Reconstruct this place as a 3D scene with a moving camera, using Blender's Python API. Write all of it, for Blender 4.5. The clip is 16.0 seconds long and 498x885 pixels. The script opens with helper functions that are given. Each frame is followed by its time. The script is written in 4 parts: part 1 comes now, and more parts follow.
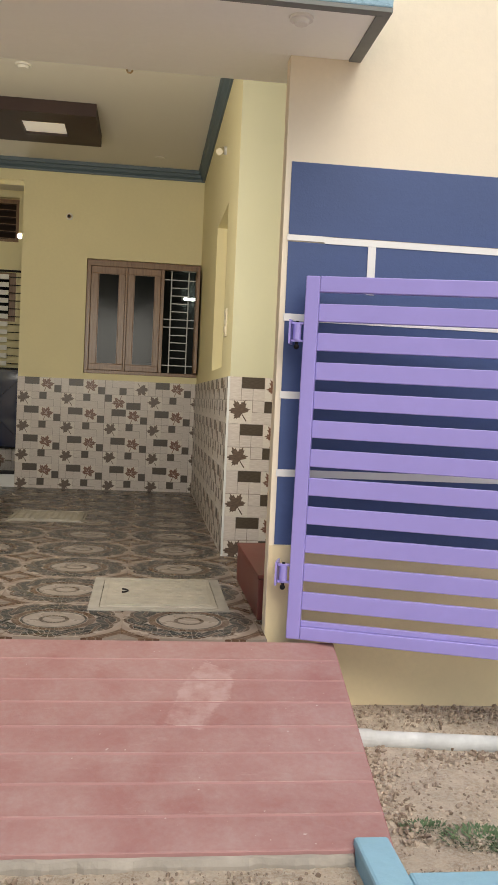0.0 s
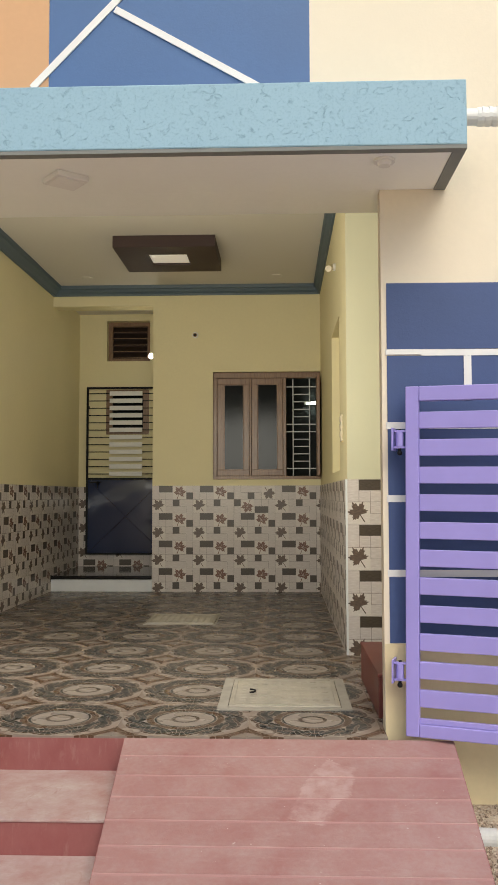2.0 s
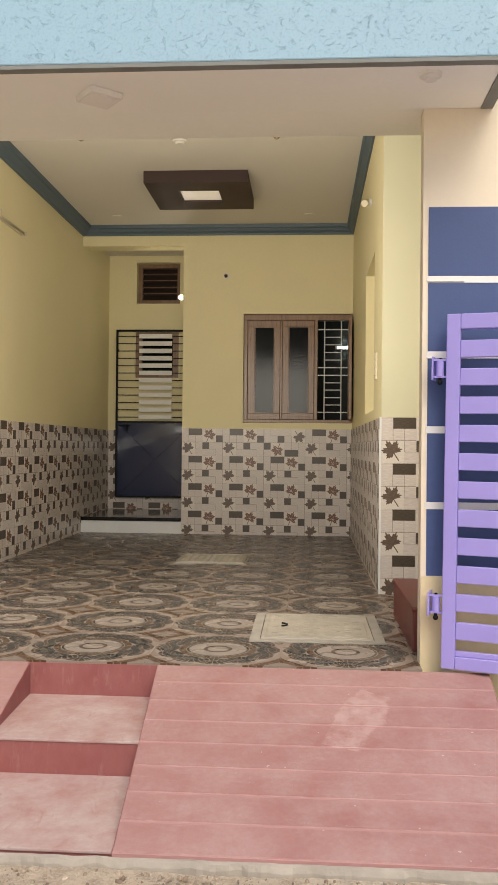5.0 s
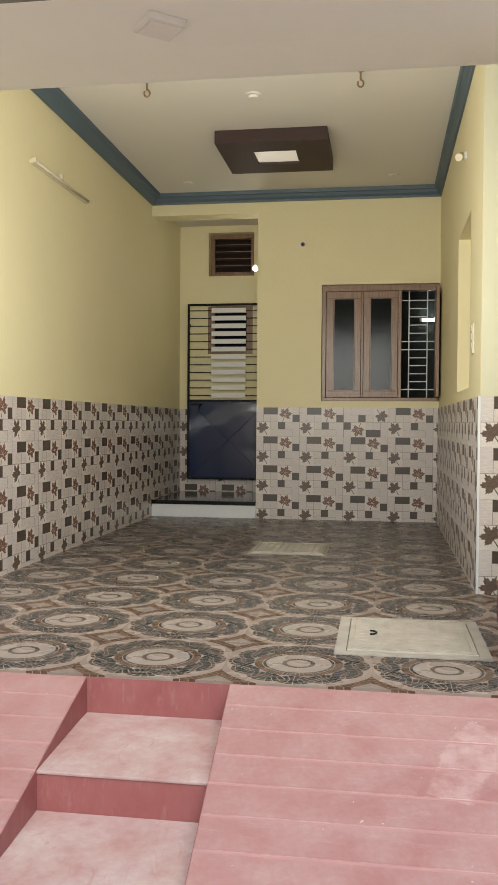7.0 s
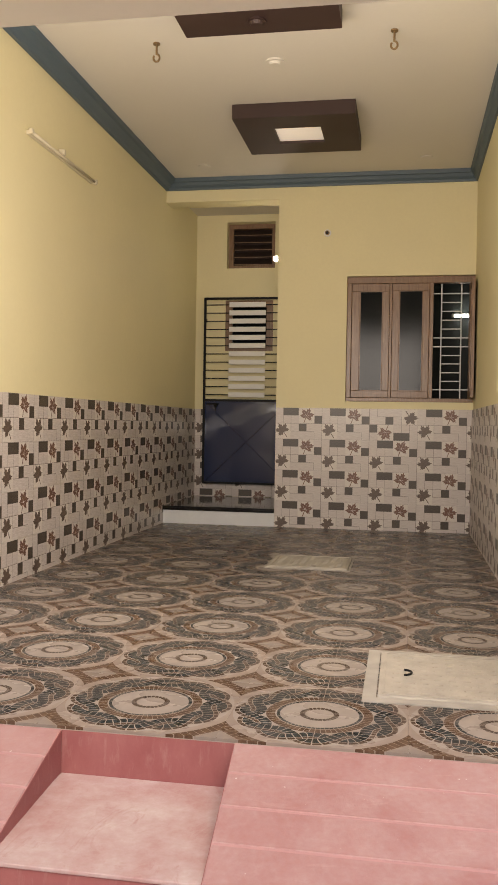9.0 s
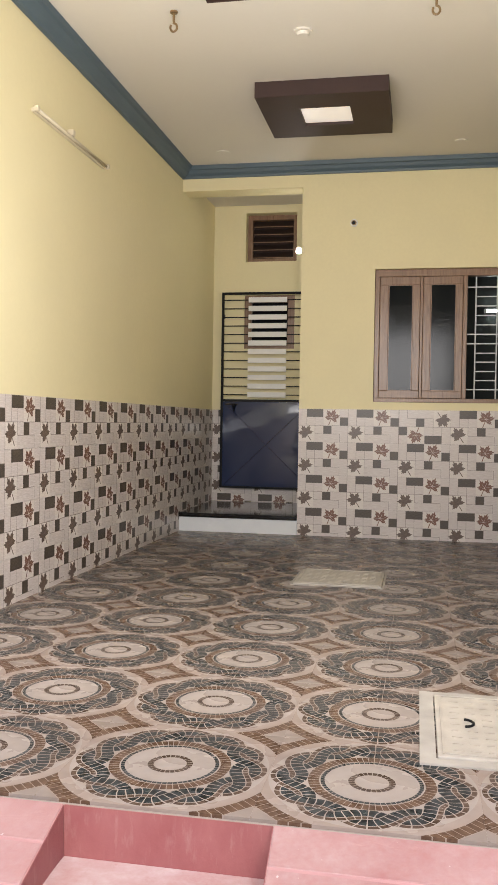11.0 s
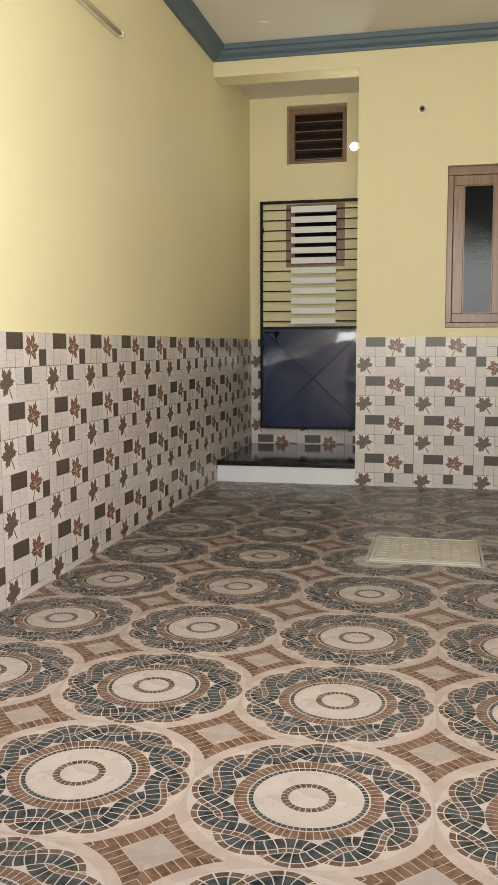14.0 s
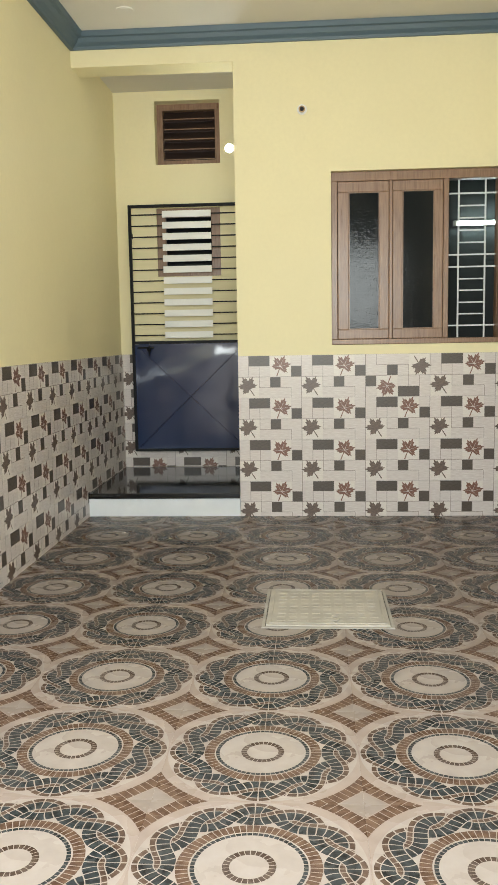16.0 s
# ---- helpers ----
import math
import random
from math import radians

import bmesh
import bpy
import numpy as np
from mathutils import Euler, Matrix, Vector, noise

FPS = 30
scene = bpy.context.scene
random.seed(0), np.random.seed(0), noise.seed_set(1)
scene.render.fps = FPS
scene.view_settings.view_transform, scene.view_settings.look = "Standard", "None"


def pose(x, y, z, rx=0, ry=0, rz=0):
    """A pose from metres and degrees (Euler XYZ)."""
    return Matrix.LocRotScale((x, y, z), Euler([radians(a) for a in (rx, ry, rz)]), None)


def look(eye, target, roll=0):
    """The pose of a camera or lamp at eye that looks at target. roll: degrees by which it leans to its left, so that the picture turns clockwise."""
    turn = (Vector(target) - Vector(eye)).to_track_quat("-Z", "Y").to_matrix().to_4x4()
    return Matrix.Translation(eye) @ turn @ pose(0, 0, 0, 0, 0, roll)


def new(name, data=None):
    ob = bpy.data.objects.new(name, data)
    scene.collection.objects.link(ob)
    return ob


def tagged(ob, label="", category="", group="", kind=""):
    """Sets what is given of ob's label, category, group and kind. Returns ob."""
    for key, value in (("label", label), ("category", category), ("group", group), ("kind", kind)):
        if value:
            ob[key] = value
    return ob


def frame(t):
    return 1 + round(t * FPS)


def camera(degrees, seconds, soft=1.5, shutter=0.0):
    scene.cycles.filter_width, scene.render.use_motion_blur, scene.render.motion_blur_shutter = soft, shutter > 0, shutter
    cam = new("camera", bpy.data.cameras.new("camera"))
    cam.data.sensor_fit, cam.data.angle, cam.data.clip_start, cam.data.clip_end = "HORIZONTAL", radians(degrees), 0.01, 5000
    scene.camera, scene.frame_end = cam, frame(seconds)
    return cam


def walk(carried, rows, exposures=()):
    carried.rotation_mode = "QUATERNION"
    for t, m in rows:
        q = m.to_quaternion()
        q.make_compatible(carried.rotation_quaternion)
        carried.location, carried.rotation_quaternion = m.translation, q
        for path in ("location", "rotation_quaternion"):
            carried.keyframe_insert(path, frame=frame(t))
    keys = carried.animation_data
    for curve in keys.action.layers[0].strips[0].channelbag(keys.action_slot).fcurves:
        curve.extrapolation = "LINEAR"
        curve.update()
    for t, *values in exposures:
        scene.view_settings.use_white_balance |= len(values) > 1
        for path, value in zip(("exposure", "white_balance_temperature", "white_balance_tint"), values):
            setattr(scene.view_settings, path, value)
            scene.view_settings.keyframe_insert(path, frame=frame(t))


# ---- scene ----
LENS = 31.9
PATH = [
    (0, (1.322, -3.563, 1.0), (1.562, -1.58, 0.906), 2.6),
    (0.5, (1.407, -3.701, 1.023), (1.51, -1.705, 0.949), 2.2),
    (1, (1.463, -3.757, 1.026), (1.537, -1.759, 0.981), 1.3),
    (1.5, (1.437, -3.784, 1.031), (1.468, -1.784, 1.06), 0.4),
    (2, (1.41, -3.839, 1.053), (1.338, -1.844, 1.173), -0.1),
    (2.5, (1.396, -3.87, 1.059), (1.226, -1.883, 1.201), -0.7),
    (3, (1.412, -3.848, 1.011), (1.25, -1.858, 1.127), -1.1),
    (5.5, (1.325, -3.7, 0.948), (1.203, -1.704, 0.929), 0.9),
    (6, (1.227, -3.565, 0.972), (1.115, -1.569, 0.926), 0.9),
    (6.5, (1.237, -3.446, 0.968), (1.045, -1.455, 0.922), 0.5),
    (7, (1.287, -3.24, 0.988), (0.986, -1.263, 0.944), 0.4),
    (7.5, (1.296, -3.034, 0.936), (0.923, -1.07, 0.879), 1.0),
    (8, (1.24, -2.844, 0.955), (0.917, -0.871, 0.899), 0.8),
    (10.5, (1.209, -2.368, 1.008), (0.809, -0.408, 0.989), 1.1),
    (11, (1.068, -2.168, 1.022), (0.688, -0.205, 0.976), 0.9),
    (11.5, (1.036, -1.898, 0.992), (0.63, 0.06, 0.98), 0.3),
    (12, (1.029, -1.759, 1.1), (0.598, 0.191, 1.203), 0.3),
    (12.5, (0.934, -1.654, 1.203), (0.533, 0.294, 1.409), 0.5),
    (13, (0.799, -1.524, 1.172), (0.434, 0.44, 1.272), 0.5),
    (13.5, (0.728, -1.296, 1.086), (0.342, 0.666, 1.024), 0.1),
    (14, (0.66, -1.074, 1.093), (0.228, 0.867, 0.872), -0.2),
    (14.5, (0.524, -0.93, 1.123), (0.174, 1.022, 0.863), -0.6),
    (15, (0.472, -0.776, 1.146), (0.225, 1.189, 0.871), -1.0),
    (15.5, (0.511, -0.573, 1.201), (0.297, 1.399, 0.942), -1.1),
    (16, (0.528, -0.477, 1.294), (0.381, 1.503, 1.052), -1.0),
]
cam = camera(LENS, 16.0, soft=1.4)
walk(cam, [(t, look(eye, target, roll)) for t, eye, target, roll in PATH],
     [(0, -0.05, 6800, 7), (0.6, 0.07, 6750, 6), (1.2, 0.07, 6750, 6), (2, -0.02, 6750, 5), (3, 0.06, 6650, 6), (5.5, 0.22, 7000, 10), (7, 0.34, 6300, 6), (7.5, 0.36, 6250, 5), (8, 0.36, 7200, 16), (10.5, 0.46, 6680, 15),
      (11, 0.8, 6180, 13), (11.5, 1.08, 5850, 9), (11.8, 1.15, 5980, 10), (12.0, 1.05, 5680, 11), (12.3, 0.6, 5550, 9), (12.6, 0.42, 5650, 12), (13, 0.42, 6780, 16), (13.5, 0.95, 6380, 12),
      (14, 0.88, 6180, 8), (14.5, 0.96, 6050, 7), (15, 1.2, 5900, 5), (15.5, 1.26, 5950, 5), (16, 1.3, 5880, 2)])

# ---- daylight: bright hazy sky with a veiled sun in front of the house ----
world = bpy.data.worlds.new("sky")
scene.world = world
world.use_nodes = True
wn = world.node_tree
sky = wn.nodes.new("ShaderNodeTexSky")
sky.sky_type = "NISHITA"
sky.sun_disc = False
sky.sun_elevation = radians(53)
sky.sun_rotation = radians(160)
sky.dust_density = 4.0
wn.links.new(sky.outputs[0], wn.nodes["Background"].inputs[0])
wn.nodes["Background"].inputs[1].default_value = 0.15
sun = new("sun", bpy.data.lights.new("sun", "SUN"))
sun.data.energy = 2.0
sun.data.angle = radians(50)
sun.data.color = (1.0, 0.985, 0.96)
sun.matrix_world = look((2.6, -7.0, 10.0), (0, 0, 0))
# area lamp added in the porch opening to lift the daylight inside
opening = new("opening_fill_lamp", bpy.data.lights.new("opening_fill_lamp", "AREA"))
opening.data.shape = "RECTANGLE"
opening.data.size, opening.data.size_y = 2.3, 1.1
opening.data.energy = 58
opening.data.color = (1.0, 0.96, 0.90)
opening.matrix_world = look((0.37, 0.46, 1.86), (0.37, 5.0, 1.86))


# ---- node arithmetic ----
class Val:
    """A number socket of a node tree, with arithmetic."""
    def __init__(self, tree, socket):
        self.tree, self.socket = tree, socket

    def op(self, kind, *others):
        node = self.tree.nodes.new("ShaderNodeMath")
        node.operation = kind
        for i, v in enumerate((self,) + others):
            if isinstance(v, Val):
                self.tree.links.new(v.socket, node.inputs[i])
            else:
                node.inputs[i].default_value = v
        return Val(self.tree, node.outputs[0])

    def __add__(self, o): return self.op("ADD", o)
    def __sub__(self, o): return self.op("SUBTRACT", o)
    def __mul__(self, o): return self.op("MULTIPLY", o)
    def __truediv__(self, o): return self.op("DIVIDE", o)
    def __gt__(self, o): return self.op("GREATER_THAN", o)
    def __lt__(self, o): return self.op("LESS_THAN", o)
    def __abs__(self): return self.op("ABSOLUTE")
    def between(self, a, b): return (self > a) * (self < b)


class Mat:
    """A material with its principled shader and short ways to add nodes."""
    def __init__(self, name, rough=0.6, metal=0.0):
        self.m = bpy.data.materials.new(name)
        self.m.use_nodes = True
        self.t = self.m.node_tree
        self.b = self.t.nodes["Principled BSDF"]
        self.b.inputs["Roughness"].default_value = rough
        self.b.inputs["Metallic"].default_value = metal
        self.coord = self.t.nodes.new("ShaderNodeTexCoord")

    def link(self, a, b):
        self.t.links.new(a.socket if isinstance(a, Val) else a, b)

    def val(self, socket):
        return Val(self.t, socket)

    def xyz(self):
        n = self.t.nodes.new("ShaderNodeSeparateXYZ")
        self.link(self.coord.outputs["Object"], n.inputs[0])
        return [self.val(o) for o in n.outputs]

    def noise(self, scale, detail=4.0, rough=0.55, stretch=None, distortion=0.0):
        n = self.t.nodes.new("ShaderNodeTexNoise")
        n.inputs["Scale"].default_value = scale
        n.inputs["Detail"].default_value = detail
        n.inputs["Roughness"].default_value = rough
        n.inputs["Distortion"].default_value = distortion
        src = self.coord.outputs["Object"]
        if stretch:
            mp = self.t.nodes.new("ShaderNodeMapping")
            mp.inputs["Scale"].default_value = stretch
            self.link(src, mp.inputs[0])
            src = mp.outputs[0]
        self.link(src, n.inputs["Vector"])
        return self.val(n.outputs[0])

    def random(self):
        return self.val(self.t.nodes.new("ShaderNodeObjectInfo").outputs["Random"])

    def ramp(self, v, a, b):
        n = self.t.nodes.new("ShaderNodeMapRange")
        self.link(v, n.inputs[0])
        n.inputs[1].default_value, n.inputs[2].default_value = a, b
        return self.val(n.outputs[0])

    def mix(self, f, a, b):
        n = self.t.nodes.new("ShaderNodeMix")
        n.data_type = "RGBA"
        for v, s in ((f, n.inputs[0]), (a, n.inputs[6]), (b, n.inputs[7])):
            if isinstance(v, (int, float)):
                s.default_value = v
            elif isinstance(v, tuple):
                s.default_value = (*v, 1)
            else:
                self.link(v, s)
        return n.outputs[2]

    def color(self, c):
        if isinstance(c, tuple):
            self.b.inputs["Base Color"].default_value = (*c, 1)
        else:
            self.link(c, self.b.inputs["Base Color"])
        return self

    def rough(self, v):
        self.link(v, self.b.inputs["Roughness"])

    def bump(self, v, strength=0.3, dist=0.01):
        n = self.t.nodes.new("ShaderNodeBump")
        n.inputs["Strength"].default_value = strength
        n.inputs["Distance"].default_value = dist
        self.link(v, n.inputs["Height"])
        self.link(n.outputs[0], self.b.inputs["Normal"])


def shade(c, k):
    return tuple(min(1.0, v * k) for v in c)


def paint(name, c, rough=0.55, patch=0.1, scale=1.3, grain=0.15, bump_scale=90.0, metal=0.0):
    """Painted or plain surface: broad patches, fine grain and a slight relief."""
    m = Mat(name, rough, metal)
    broad = m.ramp(m.noise(scale, 5, 0.6), 0.3, 0.7)
    fine = m.ramp(m.noise(bump_scale * 0.4, 4), 0.3, 0.7)
    base = m.mix(broad, shade(c, 1 - patch), shade(c, 1 + patch * 0.5))
    m.color(m.mix(fine * 0.5, base, shade(c, 1 - patch)))
    m.rough(m.ramp(broad, -1.0, 2.0) * 0.2 + (rough - 0.1))
    m.bump(m.noise(bump_scale, 4, 0.6), grain, 0.004)
    return m.m


def glow(name, c, strength):
    m = Mat(name, 0.4).color(c)
    m.b.inputs["Emission Color"].default_value = (*c, 1)
    m.b.inputs["Emission Strength"].default_value = strength
    return m.m


OLDPVC = paint("yellowed_plastic", (0.62, 0.55, 0.40), 0.5, 0.05, 6, 0.04)
YELLOW = paint("yellow_wall_paint", (0.78, 0.70, 0.43), 0.6, 0.05, 0.8, 0.12)
CREAM = paint("cream_wall_paint", (0.80, 0.71, 0.56), 0.65, 0.06, 1.0, 0.15)
PLINTH = paint("yellow_cream_plinth_paint", (0.74, 0.62, 0.38), 0.65, 0.1, 1.6, 0.2)
PEACH = paint("peach_wall_paint", (0.62, 0.36, 0.19), 0.65, 0.06, 1.0, 0.15)
BLUE = paint("navy_blue_wall_paint", (0.050, 0.086, 0.22), 0.55, 0.12, 1.2, 0.2)
# navy lightened in colour for the stronger daylight on the upper facade
BLUE2 = paint("sunlit_navy_wall_paint", (0.070, 0.150, 0.33), 0.55, 0.12, 1.2, 0.2)
# louvre brown, darkened so the shade between blades is in the colour
LOUVRE = paint("darkened_brown_louvre", (0.035, 0.022, 0.017), 0.45, 0.15, 4, 0.08)
WHITE = paint("white_paint", (0.80, 0.79, 0.76), 0.5, 0.05, 3.0, 0.1)
CEIL = paint("ceiling_paint", (0.70, 0.66, 0.58), 0.7, 0.03, 1.0, 0.1)
PALEGREEN = paint("pale_green_cream_paint", (0.60, 0.58, 0.41), 0.6, 0.05, 0.8, 0.12)
SOFFIT = paint("soffit_paint", (0.89, 0.90, 0.86), 0.7, 0.04, 1.0, 0.1)
CORNICE = paint("blue_grey_cornice_paint", (0.082, 0.122, 0.150), 0.5, 0.1, 2.0, 0.1)
DRIP = paint("grey_drip_paint", (0.20, 0.21, 0.20), 0.7, 0.12, 5.0, 0.3)
PURPLE = paint("violet_enamel", (0.325, 0.28, 0.66), 0.32, 0.06, 2.5, 0.05, 60)
DARKSTEEL = paint("black_enamel", (0.010, 0.010, 0.011), 0.5, 0.2, 4, 0.05)
DARKSTEEL.node_tree.nodes["Principled BSDF"].inputs["Specular IOR Level"].default_value = 0.15


def brushed_wood():
    """Brown painted timber with brushed streaks along the grain and scattered paler patches."""
    m = Mat("brown_window_paint", 0.33)
    streak = m.ramp(m.noise(26, 5, 0.65, (3.2, 3.2, 0.22)), 0.32, 0.68)
    pale_patch = m.ramp(m.noise(6, 6, 0.7, (1, 1, 0.5)), 0.55, 0.75)
    c = m.mix(streak, (0.185, 0.105, 0.062), (0.30, 0.185, 0.115))
    m.color(m.mix(pale_patch * 0.45, c, (0.42, 0.31, 0.215)))
    m.rough(m.ramp(streak, -0.5, 1.5) * 0.2 + 0.22)
    m.bump(streak, 0.15, 0.002)
    return m.m


BROWN = brushed_wood()
DARKWOOD = paint("dark_brown_panel", (0.042, 0.020, 0.016), 0.6, 0.15, 2, 0.06)
GRANITE = paint("black_granite", (0.012, 0.011, 0.011), 0.08, 0.4, 30, 0.0)
MARBLE = paint("white_riser_stone", (0.74, 0.75, 0.75), 0.35, 0.06, 5, 0.05)
GROUT = paint("grout", (0.285, 0.24, 0.20), 0.8, 0.1, 8, 0.2)
# red oxide darkened in colour for the shade on the stair step
REDDARK = paint("shade_dark_red_oxide", (0.17, 0.042, 0.036), 0.45, 0.15, 3, 0.1)
DUSTPVC = paint("dusty_white_plastic", (0.53, 0.535, 0.52), 0.7, 0.3, 7, 0.3, 60)
PVC = paint("white_plastic", (0.75, 0.74, 0.71), 0.4, 0.05, 6, 0.04)
KERB = paint("light_blue_kerb_paint", (0.24, 0.42, 0.52), 0.6, 0.12, 3, 0.3)
BRASS = paint("aged_brass_hook", (0.30, 0.20, 0.10), 0.45, 0.2, 20, 0.05, 90, 0.6)
STEEL = paint("white_grille_paint", (0.72, 0.72, 0.72), 0.35, 0.05, 6, 0.03)
# near-black plaster: the inner room's dimness is put into the colour
DARKROOM = paint("shade_dark_plaster", (0.055, 0.06, 0.058), 0.8, 0.1, 2, 0.1)
CONCRETE = paint("grey_cement", (0.36, 0.32, 0.27), 0.9, 0.25, 6, 0.8, 40)
LEDON = glow("lit_led_panel", (1.0, 0.92, 0.80), 0.2)
ROOMTUBE = glow("lit_room_tube", (0.86, 1.0, 0.93), 11.0)
JOINT = paint("dusty_joint", (0.375, 0.20, 0.19), 0.85, 0.1, 8, 0.3)
BULB = glow("lit_bulb", (1.0, 0.97, 0.92), 85.0)


def red_cement():
    m = Mat("red_oxide_cement", 0.7)
    broad = m.ramp(m.noise(2.2, 6, 0.65, None, 0.6), 0.35, 0.68)
    dust = m.ramp(m.noise(7.0, 8, 0.7), 0.42, 0.75)
    fine = m.ramp(m.noise(55, 4), 0.35, 0.7)
    c = m.mix(broad, (0.262, 0.120, 0.112), (0.33, 0.198, 0.185))
    c = m.mix(dust * 0.6, c, (0.375, 0.275, 0.255))
    c = m.mix(fine * 0.25, c, (0.28, 0.09, 0.08))
    # trodden dust in short smears, and dark chipped specks
    smear = m.ramp(m.noise(5, 7, 0.75, (0.5, 2.2, 1), 1.2), 0.60, 0.72)
    c = m.mix(smear * 0.22, c, (0.50, 0.38, 0.345))
    chips = m.ramp(m.noise(40, 3, 0.5), 0.73, 0.76)
    c = m.mix(chips * 0.7, c, (0.52, 0.44, 0.40))
    # pale scuffed patch on the ramp
    x, y, z = m.xyz()
    along = (x - 1.575) * 0.36 + (y + 0.39) * 0.93
    wob = (m.noise(6, 5, 0.65) - 0.5) * 0.12
    across = abs((x - 1.575) * 0.93 - (y + 0.39) * 0.36 + wob)
    inside = m.ramp(across + abs(along) * 0.12, 0.100, 0.088) * (abs(along + wob) < 0.21)
    c = m.mix(inside * m.ramp(m.noise(14, 5, 0.6), 0.25, 0.6) * 0.3, c, (0.56, 0.42, 0.39))
    m.color(c)
    m.bump(m.noise(70, 6, 0.7), 0.25, 0.004)
    return m.m


def riser_cement():
    # deeper red than the ramp top, with paler upright runs
    m = Mat("deep_red_riser", 0.55)
    broad = m.ramp(m.noise(5, 6, 0.65, (1, 1, 0.6)), 0.35, 0.68)
    run = m.ramp(m.noise(16, 6, 0.7, (2, 2, 0.5)), 0.55, 0.78)
    c = m.mix(broad, (0.22, 0.062, 0.060), (0.285, 0.105, 0.098))
    m.color(m.mix(run * 0.4, c, (0.40, 0.25, 0.23)))
    m.bump(m.noise(70, 6, 0.7), 0.2, 0.004)
    return m.m


def tread_cement():
    m = Mat("worn_red_tread", 0.75)
    broad = m.ramp(m.noise(4.5, 7, 0.7), 0.36, 0.64)
    fine = m.ramp(m.noise(60, 4), 0.35, 0.7)
    c = m.mix(broad, (0.33, 0.185, 0.172), (0.42, 0.335, 0.315))
    scuff = m.ramp(m.noise(9, 7, 0.75, (1, 0.4, 1), 1.5), 0.56, 0.68)
    c = m.mix(scuff * 0.55, c, (0.29, 0.13, 0.12))
    m.color(m.mix(fine * 0.25, c, (0.30, 0.20, 0.17)))
    m.bump(m.noise(70, 6, 0.7), 0.3, 0.004)
    return m.m


def stucco():
    m = Mat("light_blue_textured_plaster", 0.6)
    n = m.noise(20, 7, 0.72, (1, 1, 1.3), 2.2)
    h = m.ramp(n, 0.33, 0.44)
    m.color(m.mix(h * m.ramp(m.noise(90, 4), 0.1, 0.5), (0.20, 0.34, 0.44), (0.285, 0.45, 0.56)))
    m.bump(h, 0.45, 0.006)
    return m.m


def dirt():
    m = Mat("dry_gravelly_soil", 0.95)
    broad = m.ramp(m.noise(1.1, 6, 0.65), 0.35, 0.68)
    mid = m.ramp(m.noise(14, 7, 0.7), 0.35, 0.7)
    fine = m.ramp(m.noise(90, 5, 0.7), 0.4, 0.62)
    c = m.mix(broad, (0.55, 0.43, 0.31), (0.67, 0.57, 0.455))
    c = m.mix(mid * 0.8, c, (0.25, 0.165, 0.105))
    m.color(m.mix(fine * 0.6, c, (0.66, 0.60, 0.50)))
    m.bump(m.noise(60, 8, 0.75), 0.8, 0.03)
    return m.m


def floor_print():
    """Glazed parking tile: mosaic medallion in the middle, quarter stars at the corners."""
    m = Mat("mosaic_medallion_tile", 0.28)
    m.b.inputs["Specular IOR Level"].default_value = 0.06
    x, y, _ = m.xyz()
    half = 0.2985
    r = (x * x + y * y).op("SQRT") / half
    th = y.op("ARCTAN2", x)
    glaze = m.ramp(m.noise(9, 5, 0.6), 0.3, 0.7)
    cream = m.mix(glaze, (0.222, 0.172, 0.142), (0.266, 0.215, 0.181))
    pale = m.mix(glaze, (0.248, 0.207, 0.176), (0.294, 0.253, 0.222))
    tone = m.noise(30, 3, 0.6)
    teal = m.mix(m.ramp(tone, 0.35, 0.65), (0.0085, 0.0095, 0.0095), (0.034, 0.041, 0.043))
    tan = m.mix(m.ramp(tone, 0.35, 0.65), (0.058, 0.031, 0.019), (0.112, 0.067, 0.042))
    rope = m.mix(0.25, tan, teal)
    col = cream
    spokes = (th * (26 / math.tau) + 0.5).op("FRACT") < 0.13
    fine = (th * (60 / math.tau)).op("FRACT") < 0.12
    # medallion ground and braid of two strands, each with a tan rope along its outer side
    col = m.mix(r < 0.99, col, pale)
    over = (th * 6.0).op("SINE") > 0.0
    for sign, shown in ((1, 1.0), (-1, 1.0), (1, over)):
        wave = (th * 6.0).op("COSINE") * (0.094 * sign)
        slope = (th * 6.0).op("SINE") * (0.564 * sign) / r
        s = (r - wave - 0.797) / (slope * slope + 1.0).op("SQRT")
        u = abs(s)
        along = (th * (72 / math.tau) - s * slope * 13.0).op("FRACT") < 0.14
        strand = m.mix(along, teal, pale)
        strand = m.mix(s.between(0.030, 0.040), strand, pale)
        strand = m.mix(s.between(0.040, 0.088), strand, m.mix(along, rope, pale))
        col = m.mix((u < 0.098) * shown, col, pale)
        col = m.mix((u < 0.088) * shown, col, strand)
    col = m.mix(r < 0.615, col, pale)
    col = m.mix(r.between(0.505, 0.610), col, m.mix(fine, tan, pale))
    col = m.mix(r.between(0.452, 0.490), col, m.mix(fine, teal, pale))
    col = m.mix(r.between(0.165, 0.225), col, m.mix(spokes, m.mix(0.6, teal, tan), pale))
    # corner stars
    dx, dy = abs(abs(x) / half - 1.0), abs(abs(y) / half - 1.0)
    seg = ((dx - dy) * 9.0).op("FRACT") < 0.1
    star = r > 1.10
    col = m.mix(star, col, m.mix(seg, tan, cream))
    col = m.mix(star * ((dx + dy) < 0.23), col, m.mix(0.35, pale, tan))
    col = m.mix((dx + dy).between(0.23, 0.245) * star, col, cream)
    m.color(m.mix(m.random() * 0.06, col, cream))
    m.rough(m.ramp(m.noise(5, 4), 0.2, 0.8) * 0.16 + 0.2)
    m.bump(m.noise(45, 4), 0.05, 0.002)
    return m.m


